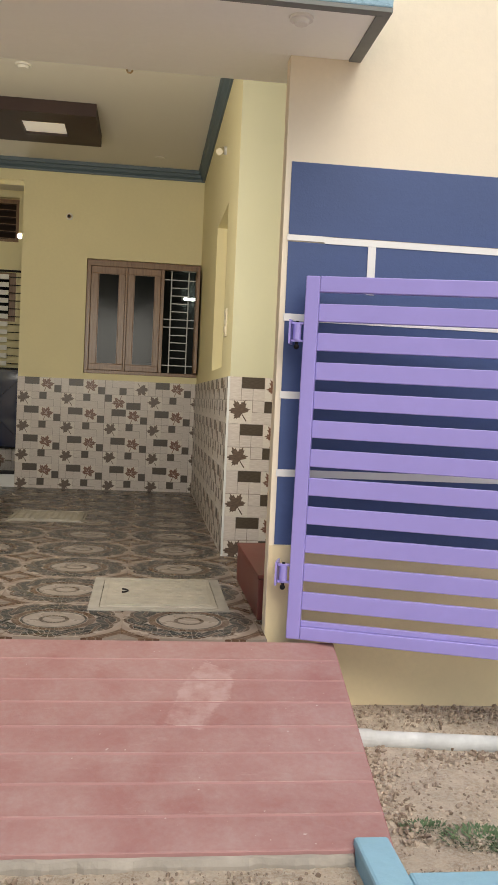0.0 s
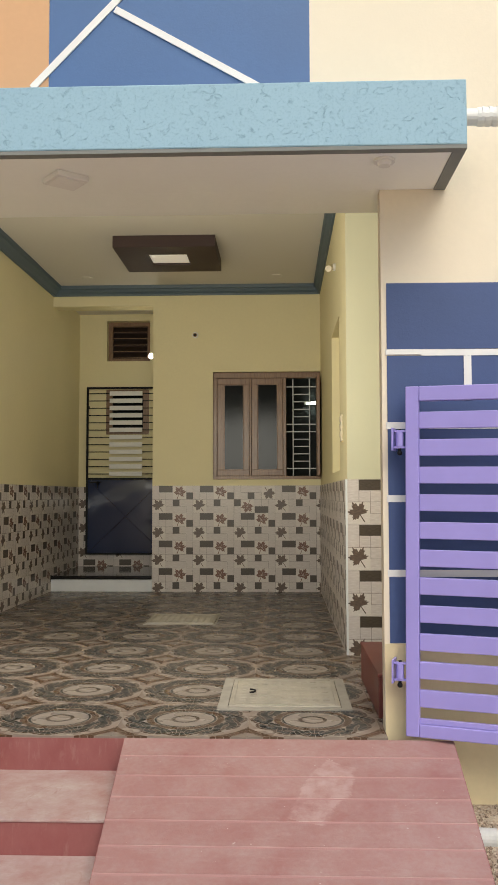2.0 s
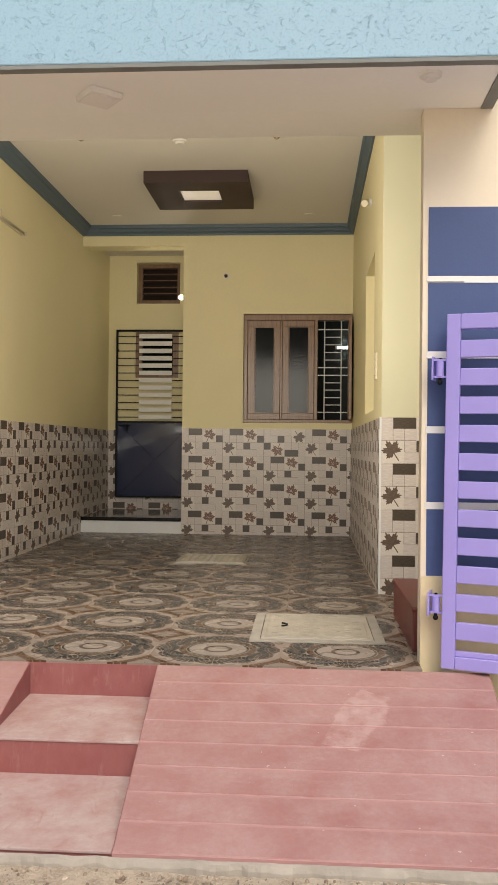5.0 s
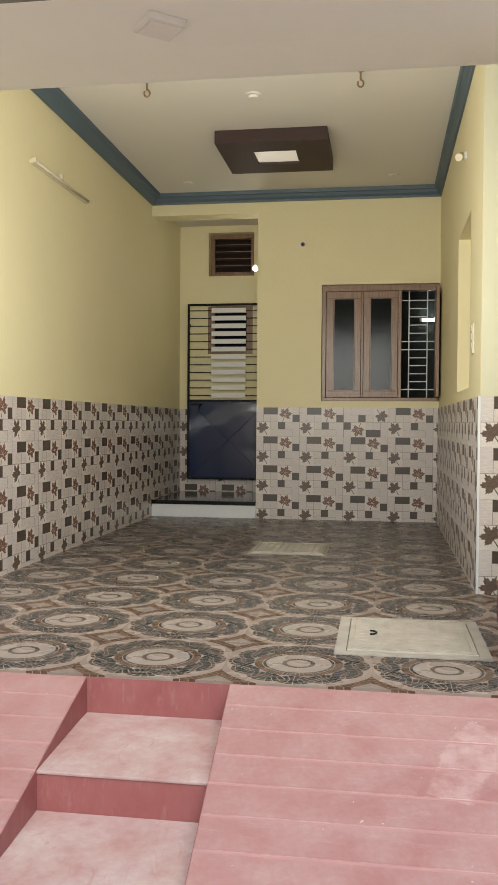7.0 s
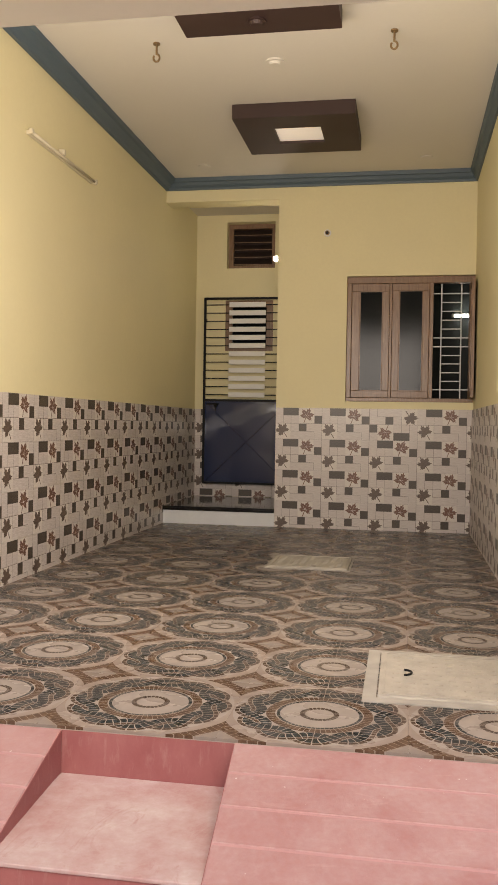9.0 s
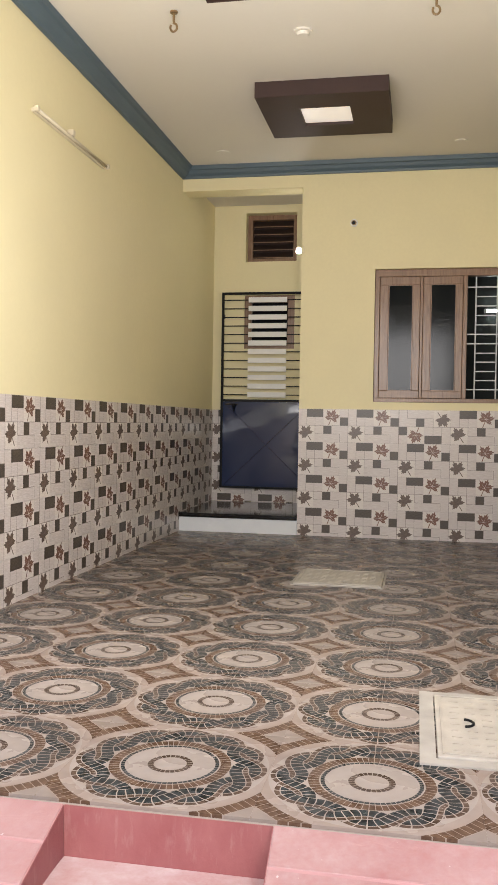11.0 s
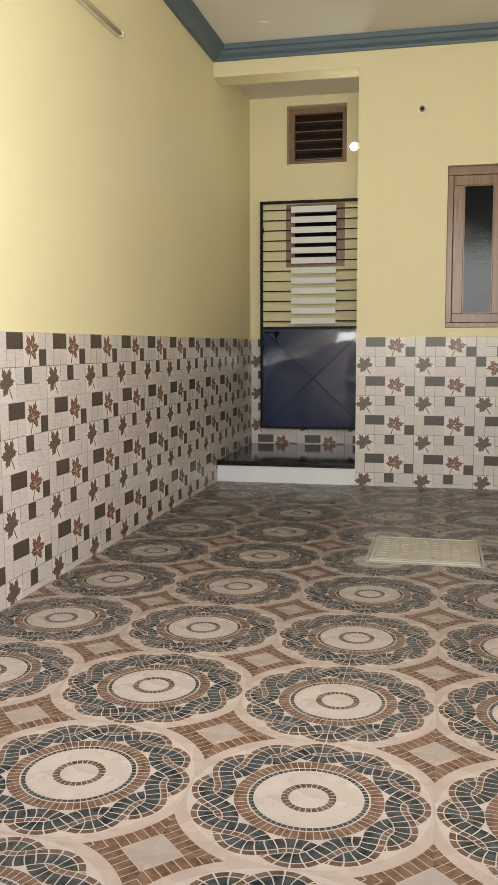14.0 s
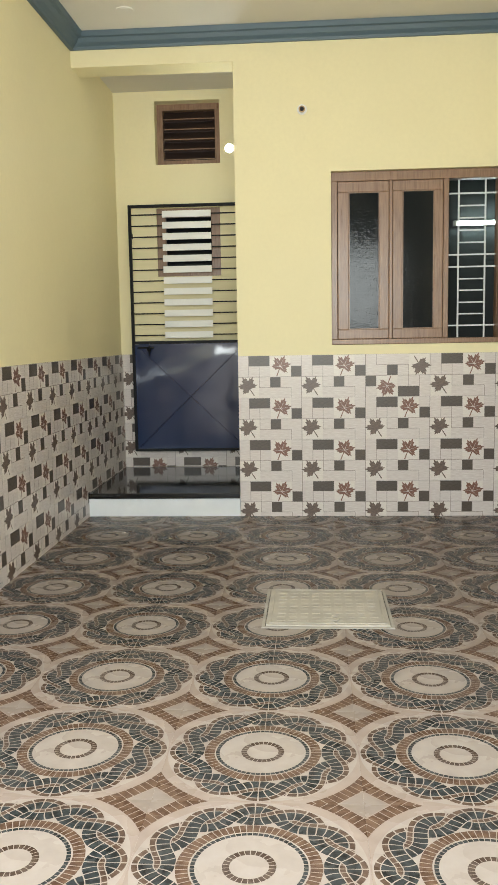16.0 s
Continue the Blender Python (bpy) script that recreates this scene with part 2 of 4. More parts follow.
def tile_ground():
    m = Mat("pale_wood_grain_tile", 0.3)
    g = m.ramp(m.noise(22, 5, 0.6, (1, 1, 8)), 0.3, 0.7)
    c = m.mix(g, (0.52, 0.45, 0.415), (0.69, 0.635, 0.60))
    m.color(m.mix(m.random() * 0.2, c, (0.59, 0.53, 0.495)))
    m.bump(g, 0.08, 0.002)
    return m.m


def tile_dark(name, a, b):
    m = Mat(name, 0.35)
    g = m.ramp(m.noise(45, 5, 0.65, (1, 1, 4)), 0.3, 0.7)
    m.color(m.mix(g, a, b))
    m.bump(g, 0.1, 0.002)
    return m.m


RED, RISER, TREAD, STUCCO, DIRT, MEDALLION = red_cement(), riser_cement(), tread_cement(), stucco(), dirt(), floor_print()
TILE = [tile_ground(), tile_dark("dark_brown_block_print", (0.046, 0.035, 0.026), (0.105, 0.082, 0.063)),
        tile_dark("red_brown_leaf_print", (0.085, 0.036, 0.024), (0.27, 0.135, 0.090)),
        tile_dark("umber_leaf_print", (0.066, 0.044, 0.033), (0.185, 0.130, 0.100)),
        tile_dark("plank_joint_print", (0.20, 0.165, 0.14), (0.34, 0.29, 0.255)),
        tile_dark("leaf_ground_print", (0.60, 0.54, 0.48), (0.72, 0.67, 0.62))]


def glass():
    m = Mat("textured_window_glass", 0.05).color((0.008, 0.010, 0.012))
    m.bump(m.noise(24, 2, 0.5, (1, 1, 1.6), 2.0), 0.10, 0.006)
    m.b.inputs["IOR"].default_value = 1.5
    m.b.inputs["Specular IOR Level"].default_value = 0.17
    return m.m


GLASS = glass()


def sheet():
    m = Mat("glossy_navy_sheet", 0.10).color((0.008, 0.020, 0.068))
    m.b.inputs["IOR"].default_value = 1.5
    m.b.inputs["Specular IOR Level"].default_value = 0.75
    m.bump(m.noise(1.7, 2, 0.4, None, 0.4), 0.6, 0.07)
    return m.m


SHEET = sheet()


# ---- mesh helpers ----
def box(bm, x0, x1, y0, y1, z0, z1, bevel=0.0):
    vs = [bm.verts.new((x, y, z)) for z in (z0, z1) for x, y in ((x0, y0), (x1, y0), (x1, y1), (x0, y1))]
    fs = [bm.faces.new([vs[i] for i in f]) for f in
          ((3, 2, 1, 0), (4, 5, 6, 7), (0, 1, 5, 4), (1, 2, 6, 5), (2, 3, 7, 6), (3, 0, 4, 7))]
    if bevel:
        es = list({e for f in fs for e in f.edges})
        bmesh.ops.bevel(bm, geom=es, offset=bevel, segments=2, affect="EDGES", profile=0.5)
    return fs


def rod(bm, p, q, r, seg=12, r2=None):
    p, q = Vector(p), Vector(q)
    m = Matrix.Translation((p + q) / 2) @ (q - p).to_track_quat("Z", "Y").to_matrix().to_4x4()
    bmesh.ops.create_cone(bm, cap_ends=True, segments=seg, radius1=r, radius2=r if r2 is None else r2,
                          depth=(q - p).length, matrix=m)


def prism(bm, outline, axis, a, b):
    """A closed outline of (u, v) swept from a to b along axis."""
    def at(u, v, w):
        return {"x": (w, u, v), "y": (u, w, v), "z": (u, v, w)}[axis]
    lo = [bm.verts.new(at(u, v, a)) for u, v in outline]
    hi = [bm.verts.new(at(u, v, b)) for u, v in outline]
    bm.faces.new(lo[::-1])
    bm.faces.new(hi)
    n = len(outline)
    for i in range(n):
        bm.faces.new((lo[i], lo[(i + 1) % n], hi[(i + 1) % n], hi[i]))
    bmesh.ops.recalc_face_normals(bm, faces=bm.faces)


def mesh_of(bm, name, mats, smooth=False):
    me = bpy.data.meshes.new(name)
    bm.normal_update()
    bm.to_mesh(me)
    bm.free()
    for m in mats if isinstance(mats, (list, tuple)) else [mats]:
        me.materials.append(m)
    if smooth:
        for p in me.polygons:
            p.use_smooth = True
    return me


def part(name, bm, material, parent, label="", smooth=False):
    ob = new(name, mesh_of(bm, name, material, smooth))
    ob.parent = parent
    return tagged(ob, label) if label else ob


def thing(name, label, category, x=0, y=0, z=0, rz=0, group="", rx=0, ry=0):
    ob = new(name)
    ob.matrix_world = pose(x, y, z, rx, ry, rz)
    ob.empty_display_size = 0.1
    return tagged(ob, label, category, group)


def structure(name, bm, material, label, category):
    ob = new(name, mesh_of(bm, name, material))
    return tagged(ob, label, category, "", "structure")


def boxed(*args, bevel=0.0):
    bm = bmesh.new()
    box(bm, *args, bevel=bevel)
    return bm


def pierced(axis, us, zs, holes, a, b):
    """A wall slab between a and b along axis, over the breaks us and zs, with rectangular holes (u0, u1, z0, z1) through it."""
    bm = bmesh.new()
    us, zs = sorted(set(us) | {h[i] for h in holes for i in (0, 1)}), sorted(set(zs) | {h[i] for h in holes for i in (2, 3)})

    def solid(i, j):
        if not (0 <= i < len(us) - 1 and 0 <= j < len(zs) - 1):
            return False
        u, z = (us[i] + us[i + 1]) / 2, (zs[j] + zs[j + 1]) / 2
        return not any(h[0] < u < h[1] and h[2] < z < h[3] for h in holes)

    def quad(c):
        bm.faces.new([bm.verts.new((w, u, z) if axis == "x" else (u, w, z)) for u, w, z in c])
    for i in range(len(us) - 1):
        for j in range(len(zs) - 1):
            if not solid(i, j):
                continue
            u0, u1, z0, z1 = us[i], us[i + 1], zs[j], zs[j + 1]
            quad(((u0, a, z0), (u1, a, z0), (u1, a, z1), (u0, a, z1)))
            quad(((u0, b, z0), (u0, b, z1), (u1, b, z1), (u1, b, z0)))
            if not solid(i - 1, j):
                quad(((u0, a, z0), (u0, a, z1), (u0, b, z1), (u0, b, z0)))
            if not solid(i + 1, j):
                quad(((u1, a, z0), (u1, b, z0), (u1, b, z1), (u1, a, z1)))
            if not solid(i, j - 1):
                quad(((u0, a, z0), (u0, b, z0), (u1, b, z0), (u1, a, z0)))
            if not solid(i, j + 1):
                quad(((u0, a, z1), (u1, a, z1), (u1, b, z1), (u0, b, z1)))
    bmesh.ops.remove_doubles(bm, verts=bm.verts, dist=1e-5)
    bmesh.ops.recalc_face_normals(bm, faces=bm.faces)
    return bm


# ---- plan, metres ----
XL, XR = -1.125, 1.854         # side walls of the porch
YB, YN = 5.725, 7.025          # back wall, back of the door recess
YF, YW, YI = 0.12, 0.21, 0.444  # front wall: outer face, inner face, inner edge of its beam
YP = 1.985                     # end of the right wall, where the stair bay begins
XJ = 1.872                     # jamb of the gate opening
ZC, ZBEAM, ZDADO = 3.38, 2.46, 1.155
ZG = -0.31                     # ground
PIT = 0.597                    # floor tile pitch


# ---- ground ----
def ground():
    bm = bmesh.new()
    xs = [-900, -200, -40, -12] + [-6 + 0.125 * i for i in range(97)] + [12, 40, 200, 900]
    ys = [-900, -200, -40, -12] + [-6.5 + 0.125 * i for i in range(53)] + [1, 12, 40, 200, 900]
    grid = [[bm.verts.new((x, y, ZG + (0.014 * noise.noise(Vector((x * 2.3, y * 2.3, 0))) +
                                      0.008 * noise.noise(Vector((x * 8, y * 8, 3))) if abs(x) < 7 and abs(y) < 7 else 0)))
             for x in xs] for y in ys]
    for a, b in zip(grid, grid[1:]):
        for i in range(len(xs) - 1):
            bm.faces.new((a[i], a[i + 1], b[i + 1], b[i]))
    structure("ground", bm, DIRT, "dry brown gravelly soil in front of the house", "ground")


ground()


# ---- walls ----
structure("wall_left", pierced("x", [YF, 7.26], [-0.4, 3.6], [], XL - 0.23, XL),
          YELLOW, "yellow painted plaster wall above a tiled dado", "wall")
structure("wall_right", pierced("x", [YP, YB + 0.23], [-0.1, 3.6], [(2.67, 3.61, 1.235, 2.40)], XR, XR + 0.23),
          YELLOW, "yellow painted plaster wall with a shallow alcove", "wall")
structure("wall_alcove", boxed(XR + 0.232, XR + 0.30, 2.55, 3.72, 1.1, 2.5), YELLOW,
          "yellow painted back of the alcove", "wall")
structure("wall_back", pierced("y", [XL, XR], [-0.1, 3.6], [(0.665, 1.853, 1.222, 2.412), (XL, 0.0, -0.1, 3.160)], YB, YB + 0.23),
          YELLOW, "yellow painted plaster wall with a wooden window", "wall")
structure("wall_recess_side", boxed(0.0, 0.12, YB + 0.231, YN, -0.1, 3.6), YELLOW,
          "yellow painted side wall of the door recess", "wall")
structure("wall_recess_back", pierced("y", [XL, 0.3], [-0.1, 3.6],
                                      [(-0.777, -0.230, 2.741, 3.257), (-0.784, -0.241, 1.813, 2.382)], YN, YN + 0.23),
          YELLOW, "yellow painted back wall of the door recess", "wall")
structure("wall_stair_side", boxed(2.62, 2.80, YW + 0.001, YP + 0.2, -0.1, ZBEAM - 0.001), YELLOW,
          "yellow painted wall of the stair bay", "wall")
structure("wall_pillar", boxed(XR + 0.231, 2.619, YP, YP + 0.2, -0.1, 3.6), YELLOW,
          "pale yellow painted pier beside the stair bay", "wall")
structure("wall_pier_face", boxed(XR, 2.619, YP - 0.004, YP - 0.0005, ZDADO + 0.001, 3.379), PALEGREEN, "pale green painted face of the pier", "wall")
structure("ceiling", boxed(XL, 2.62, YI + 0.001, YB - 0.001, ZC, ZC + 0.2), CEIL,
          "off-white painted flat porch ceiling", "ceiling")
structure("ceiling_recess", boxed(XL, 0.0, YB + 0.231, YN, 3.338, 3.6), CEIL,
          "off-white soffit of the door recess", "ceiling")
structure("ceiling_roof", boxed(XL - 0.23, 4.6, YI + 0.1, 7.4, 3.61, 3.8), CONCRETE, "grey cement roof slab", "ceiling")

# room behind the window, unlit but for its tube lamp; dimness painted in
structure("wall_room_back", boxed(0.121, 4.0, 7.10, 7.3, -0.1, 3.6), DARKROOM, "plaster wall of the inner room, coloured dark for shade", "wall")
structure("wall_room_right", boxed(4.0, 4.2, YB + 0.05, 7.3, -0.1, 3.6), DARKROOM, "plaster wall of the inner room, coloured dark for shade", "wall")
structure("wall_room_front", boxed(XR + 0.24, 4.0, YB + 0.05, YB + 0.23, -0.1, 3.6), DARKROOM, "plaster wall of the inner room, coloured dark for shade", "wall")
structure("floor_room", boxed(0.121, 4.0, YB + 0.231, 7.1, -0.1, 0.0), DARKROOM, "floor of the inner room, coloured dark for shade", "floor")
structure("ceiling_room", boxed(0.121, 4.0, YB + 0.231, 7.1, 3.3, 3.5), DARKROOM, "ceiling of the inner room, coloured dark for shade", "ceiling")

# ---- front wall with painted bands, canopy and upper facade ----
front = structure("wall_front", pierced("y", [-3.2, XL, XJ, 5.0], [-0.5, ZBEAM, 4.6], [(XL, XJ, -0.5, ZBEAM)], YF, YW),
                  CREAM, "cream painted front wall with navy panels and white lines", "wall")


def band(name, material, x0, x1, z0, z1, proud=0.004, label=""):
    return part(name, boxed(x0, x1, YF - proud, YF - 0.0005, z0, z1), material, front, label)


band("painted_panel", BLUE, 1.896, 5.0, 1.714, 2.018, 0.004, "navy blue painted panel")
for z0, z1 in ((1.380, 1.684), (1.050, 1.350), (0.716, 1.020), (0.392, 0.686)):
    band("painted_panel", BLUE, 1.896, 5.0, z0, z1, 0.004, "navy blue painted panel")
for z in (1.365, 1.035, 0.701):
    band("white_line", WHITE, 1.890, 5.0, z - 0.0155, z + 0.0155, 0.007, "white painted line")
band("white_line", WHITE, 1.890, 2.051, 1.689, 1.713, 0.007, "white painted line")
band("white_line", WHITE, 2.0515, 5.0, 1.683, 1.711, 0.007, "white painted line")
band("white_line", WHITE, 2.242, 2.276, 1.478, 1.682, 0.008, "white painted line")
band("plinth", PLINTH, 1.874, 5.0, -0.45, 0.388, 0.004, "yellowish cream painted plinth")
band("painted_panel", BLUE2, 0.327, 1.553, 2.62, 4.55, 0.004, "navy blue painted panel")
band("painted_panel", PEACH, -3.2, 0.325, 2.62, 4.6, 0.004, "peach painted panel")


def slanted(x0, z0, x1, z1, w=0.032):
    bm = bmesh.new()
    d = Vector((x1 - x0, 0, z1 - z0)).normalized() * w / 2
    n = Vector((-d.z, 0, d.x))
    pts = [Vector((x0, 0, z0)) + n, Vector((x0, 0, z0)) - n, Vector((x1, 0, z1)) - n, Vector((x1, 0, z1)) + n]
    prism(bm, [(p.x, p.z) for p in pts], "y", YF - 0.012, YF - 0.0045)
    part("white_line", bm, WHITE, front, "white painted line")


slanted(0.250, 2.965, 0.98, 3.730)
slanted(0.640, 3.338, 1.50, 2.846)
for x0, x1, z0, z1 in ((-0.165, 0.079, 3.240, 3.283), (-0.165, 0.079, 3.033, 3.087), (-0.165, -0.114, 3.087, 3.240), (0.029, 0.079, 3.087, 3.240)):
    band("square_moulding", WHITE, x0, x1, z0, z1, 0.025, "raised white square moulding")

YC, XC = -0.37, 2.170


def canopy():
    t = thing("entrance_canopy", "light blue textured canopy slab with a cream soffit", "canopy", 0, YC, ZBEAM)
    bm = boxed(-3.2, XC, 0.0, YF - YC - 0.001, 0.006, 0.277, bevel=0.006)
    part("slab", bm, STUCCO, t, "light blue textured plaster edge")
    part("soffit", boxed(-3.2, XC - 0.053, 0.045, YF - YC - 0.002, -0.005, 0.0055), SOFFIT, t, "cream painted soffit")
    bm = bmesh.new()
    box(bm, -3.2, XC - 0.001, 0.001, 0.044, -0.010, 0.0055)
    part("drip_edge", bm, DRIP, t, "grey drip edge")
    bm = bmesh.new()
    box(bm, XC - 0.052, XC - 0.001, 0.045, YF - YC - 0.002, -0.010, 0.0055)
    part("drip_edge", bm, DRIP, t, "grey drip edge")
    return t


canopy()
structure("beam_front", boxed(XL - 0.23, 2.80, YW + 0.0002, YI, ZBEAM - 0.005, 3.6), SOFFIT, "cream painted beam over the porch opening", "beam")
part("beam_soffit", boxed(XL, XJ - 0.002, YF - 0.0015, YW, ZBEAM - 0.005, ZBEAM - 0.0005), SOFFIT, front, "cream painted beam soffit")


# ---- cornice ----
def cornice(name, axis, a, b, at, sign, wide=1.0):
    """A stepped moulding under the ceiling along a wall face at 'at'; sign: the way into the porch."""
    prof = [(0, 3.272), (0.018, 3.272), (0.022, 3.290), (0.040, 3.312), (0.052, 3.338), (0.066, 3.345), (0.072, ZC - 0.001), (0, ZC - 0.001)]
    bm = bmesh.new()
    prism(bm, [(at + sign * u * wide, z) for u, z in prof], axis, a, b)
    structure(name, bm, CORNICE, "blue-grey painted plaster cornice", "cornice")


cornice("trim_cornice_left", "y", YI + 0.002, YB - 0.001, XL, 1, 1.45)
cornice("trim_cornice_right", "y", YP, YB - 0.001, XR, -1)
cornice("trim_cornice_back", "x", XL + 0.01, XR - 0.01, YB, -1)

# ---- floor bed, recess platform ----
bm = boxed(XL, XJ, 0.0, YB - 0.001, -0.35, -0.010)
box(bm, XJ + 0.001, 2.62, YW + 0.001, YP, -0.35, -0.010)
floor = structure("floor", bm, GROUT, "porch floor of printed medallion tiles", "floor")
structure("floor_recess", boxed(XL, 0.0, YB + 0.001, YN, -0.1, 0.143), MARBLE, "white fronted platform of the door recess", "step")


def platform():
    t = thing("doorstep", "black granite doorstep with a white stone riser", "doorstep", XL, YB, 0)
    part("nosing", boxed(0.001, -XL - 0.002, -0.026, -0.0005, 0.1325, 0.143, bevel=0.002), GRANITE, t)
    part("riser", boxed(0.001, -XL - 0.002, -0.014, 0.0, 0.0, 0.133), MARBLE, t, "white stone riser")
    part("tread", boxed(0.001, -XL - 0.002, -0.026, YN - YB - 0.012, 0.1435, 0.172, bevel=0.003), GRANITE, t, "polished black granite tread")


platform()


# ---- ramp and steps ----
def wedge(x0, x1, x0b, x1b, strips, name, label):
    """A ramp from the porch edge down to the ground, its top cast in strips with open joints."""
    t = thing(name, label, "ramp")
    L, zb = 1.18, -0.27
    bm = bmesh.new()
    top = [(x0, -0.001, -0.002), (x1, -0.001, -0.002), (x1b, -L, zb - 0.002), (x0b, -L, zb - 0.002)]
    v = [bm.verts.new(p) for p in top] + [bm.verts.new((p[0], p[1], -0.5)) for p in top]
    for f in ((3, 2, 1, 0), (4, 5, 6, 7), (0, 1, 5, 4), (1, 2, 6, 5), (2, 3, 7, 6), (3, 0, 4, 7)):
        bm.faces.new([v[i] for i in f])
    bmesh.ops.recalc_face_normals(bm, faces=bm.faces)
    part("core", bm, JOINT, t, "pale dusty scored joints")
    for i in range(strips):
        a, b = i / strips + (0.0025 if i else 0), (i + 1) / strips - 0.0025
        bm = bmesh.new()
        pts = []
        for s in (a, b):
            for lo, hi in ((x0, x0b), (x1, x1b)):
                pts.append((lo + (hi - lo) * s, -L * s - (0.002 if s == a else 0.0), zb * s))
        up = [bm.verts.new(p) for p in pts]
        dn = [bm.verts.new((p[0], p[1], p[2] - 0.03)) for p in pts]
        bm.faces.new((up[0], up[2], up[3], up[1]))
        for i0, i1 in ((0, 1), (1, 3), (3, 2), (2, 0)):
            bm.faces.new((up[i0], up[i1], dn[i1], dn[i0]))
        bmesh.ops.recalc_face_normals(bm, faces=bm.faces)
        bmesh.ops.bevel(bm, geom=[e for e in bm.edges if all(q in up for q in e.verts)], offset=0.003, segments=1, affect="EDGES")
        part("slab", bm, RED, t)
    for lo, hi, k in ((x0, x0b, -1), (x1, x1b, 1)):
        bm = bmesh.new()
        v = [bm.verts.new(p) for p in ((lo + k * 0.002, -0.001, -0.004), (hi + k * 0.002, -L, zb - 0.004), (hi + k * 0.002, -L, -0.45), (lo + k * 0.002, -0.001, -0.45))]
        w = [bm.verts.new(p.co + Vector((-k * 0.0018, 0, 0))) for p in v]
        bm.faces.new(v), bm.faces.new(w[::-1])
        for i in range(4):
            bm.faces.new((v[i], w[i], w[(i + 1) % 4], v[(i + 1) % 4]))
        bmesh.ops.recalc_face_normals(bm, faces=bm.faces)
        part("cheek", bm, RISER, t, "red oxide side face")
    return t


wedge(0.728, 2.147, 0.795, 2.085, 8, "ramp", "red oxide cement ramp with scored joints up to the porch")
wedge(-1.30, 0.160, -1.30, 0.225, 8, "ramp", "red oxide cement ramp with scored joints beside the steps")


def steps():
    t = thing("entrance_steps", "two red cement steps with worn dusty treads", "steps")
    for y0, y1, z, drop in ((-0.575, -0.003, -0.14, -0.5), (-1.165, -0.576, -0.27, -0.5)):
        bm = boxed(0.163, 0.792, y0, y1, drop, z - 0.012)
        part("riser", bm, RISER, t, "deep red oxide riser")
        part("tread", boxed(0.1635, 0.7915, y0 - 0.004, y1, z - 0.0118, z, bevel=0.003), TREAD, t, "worn dusty red tread")
    part("riser", boxed(0.163, 0.727, -0.0028, -0.0005, -0.3, -0.003), RISER, t, "deep red oxide riser")


steps()
def edging():
    bm = bmesh.new()
    prev = None
    for i in range(173):
        x = -1.3 + 3.265 * i / 172
        w = 0.020 + 0.014 * noise.noise(Vector((x * 9, 0, 0))) + 0.012 * noise.noise(Vector((x * 31, 4, 0)))
        h = 0.010 * noise.noise(Vector((x * 14, 9, 0)))
        ring_ = [bm.verts.new((x, y, z)) for y, z in ((-1.1815, -0.45), (-1.1815, -0.281 + h * 0.3), (-1.182 - w * 0.6, -0.284 + h),
                                                     (-1.182 - w, -0.300 + h), (-1.182 - w * 1.5, -0.45))]
        if prev:
            for k in range(5):
                bm.faces.new((prev[k], prev[(k + 1) % 5], ring_[(k + 1) % 5], ring_[k]))
        prev = ring_
    bmesh.ops.recalc_face_normals(bm, faces=bm.faces)
    structure("trim_edging", bm, CONCRETE, "rough grey cement edging at the foot of the ramp", "edging")


edging()

# first stair in the side bay
t = thing("stair_step", "red oxide cement stair step beside the pier", "step", 1.868, 0.35, 0)
part("riser", boxed(0, 0.28, 0, 0.90, 0, 0.19, bevel=0.006), REDDARK, t)
part("tread", boxed(-0.004, 0.28, -0.004, 0.904, 0.1905, 0.21, bevel=0.005), REDDARK, t)


# ---- purple gate, swung open against the front wall ----
def purple_gate():
    W, H = 1.45, 1.517
    t = thing("gate", "violet painted steel gate with horizontal slats, standing open", "gate", 1.952, 0.03, 0.012, -17, "", 0, 0.6)
    for x0, x1 in ((0, 0.058), (W - 0.058, W)):
        part("stile", boxed(x0, x1, -0.02, 0.02, 0, H, bevel=0.004), PURPLE, t)
    part("top_rail", boxed(0.0585, W - 0.0585, -0.02, 0.02, H - 0.065, H, bevel=0.004), PURPLE, t)
    part("bottom_rail", boxed(0.0585, W - 0.0585, -0.02, 0.02, 0, 0.055, bevel=0.004), PURPLE, t)
    part("bottom_rail", boxed(0.0585, W - 0.0585, -0.012, 0.012, 0.056, 0.078, bevel=0.002), PURPLE, t)
    gap, s = 0.0472, 0.0733
    z = H - 0.065 - gap
    for i in range(11):
        part("slat", boxed(0.0585, W - 0.0585, -0.013, 0.013, z - s, z, bevel=0.003), PURPLE, t)
        z -= s + gap
    for z in (1.285, 0.272):
        bm = bmesh.new()
        rod(bm, (-0.028, 0, z - 0.032), (-0.028, 0, z + 0.032), 0.017, 16)
        for k in (-0.036, 0.036):
            box(bm, -0.052, 0.0, -0.012, 0.012, z + k - 0.004, z + k + 0.004)
        hinge = part("hinge", bm, PURPLE, t)
        bm = bmesh.new()
        rod(bm, (-0.028, 0, z - 0.062), (-0.028, 0, z + 0.046), 0.007, 10)
        bmesh.ops.create_icosphere(bm, subdivisions=2, radius=0.012, matrix=Matrix.Translation((-0.028, 0, z - 0.06)))
        part("pin", bm, DARKSTEEL, hinge, "greasy steel hinge pin")
        part("plate", boxed(-0.06, -0.053, -0.03, 0.06, z - 0.05, z + 0.05), PURPLE, hinge)


purple_gate()


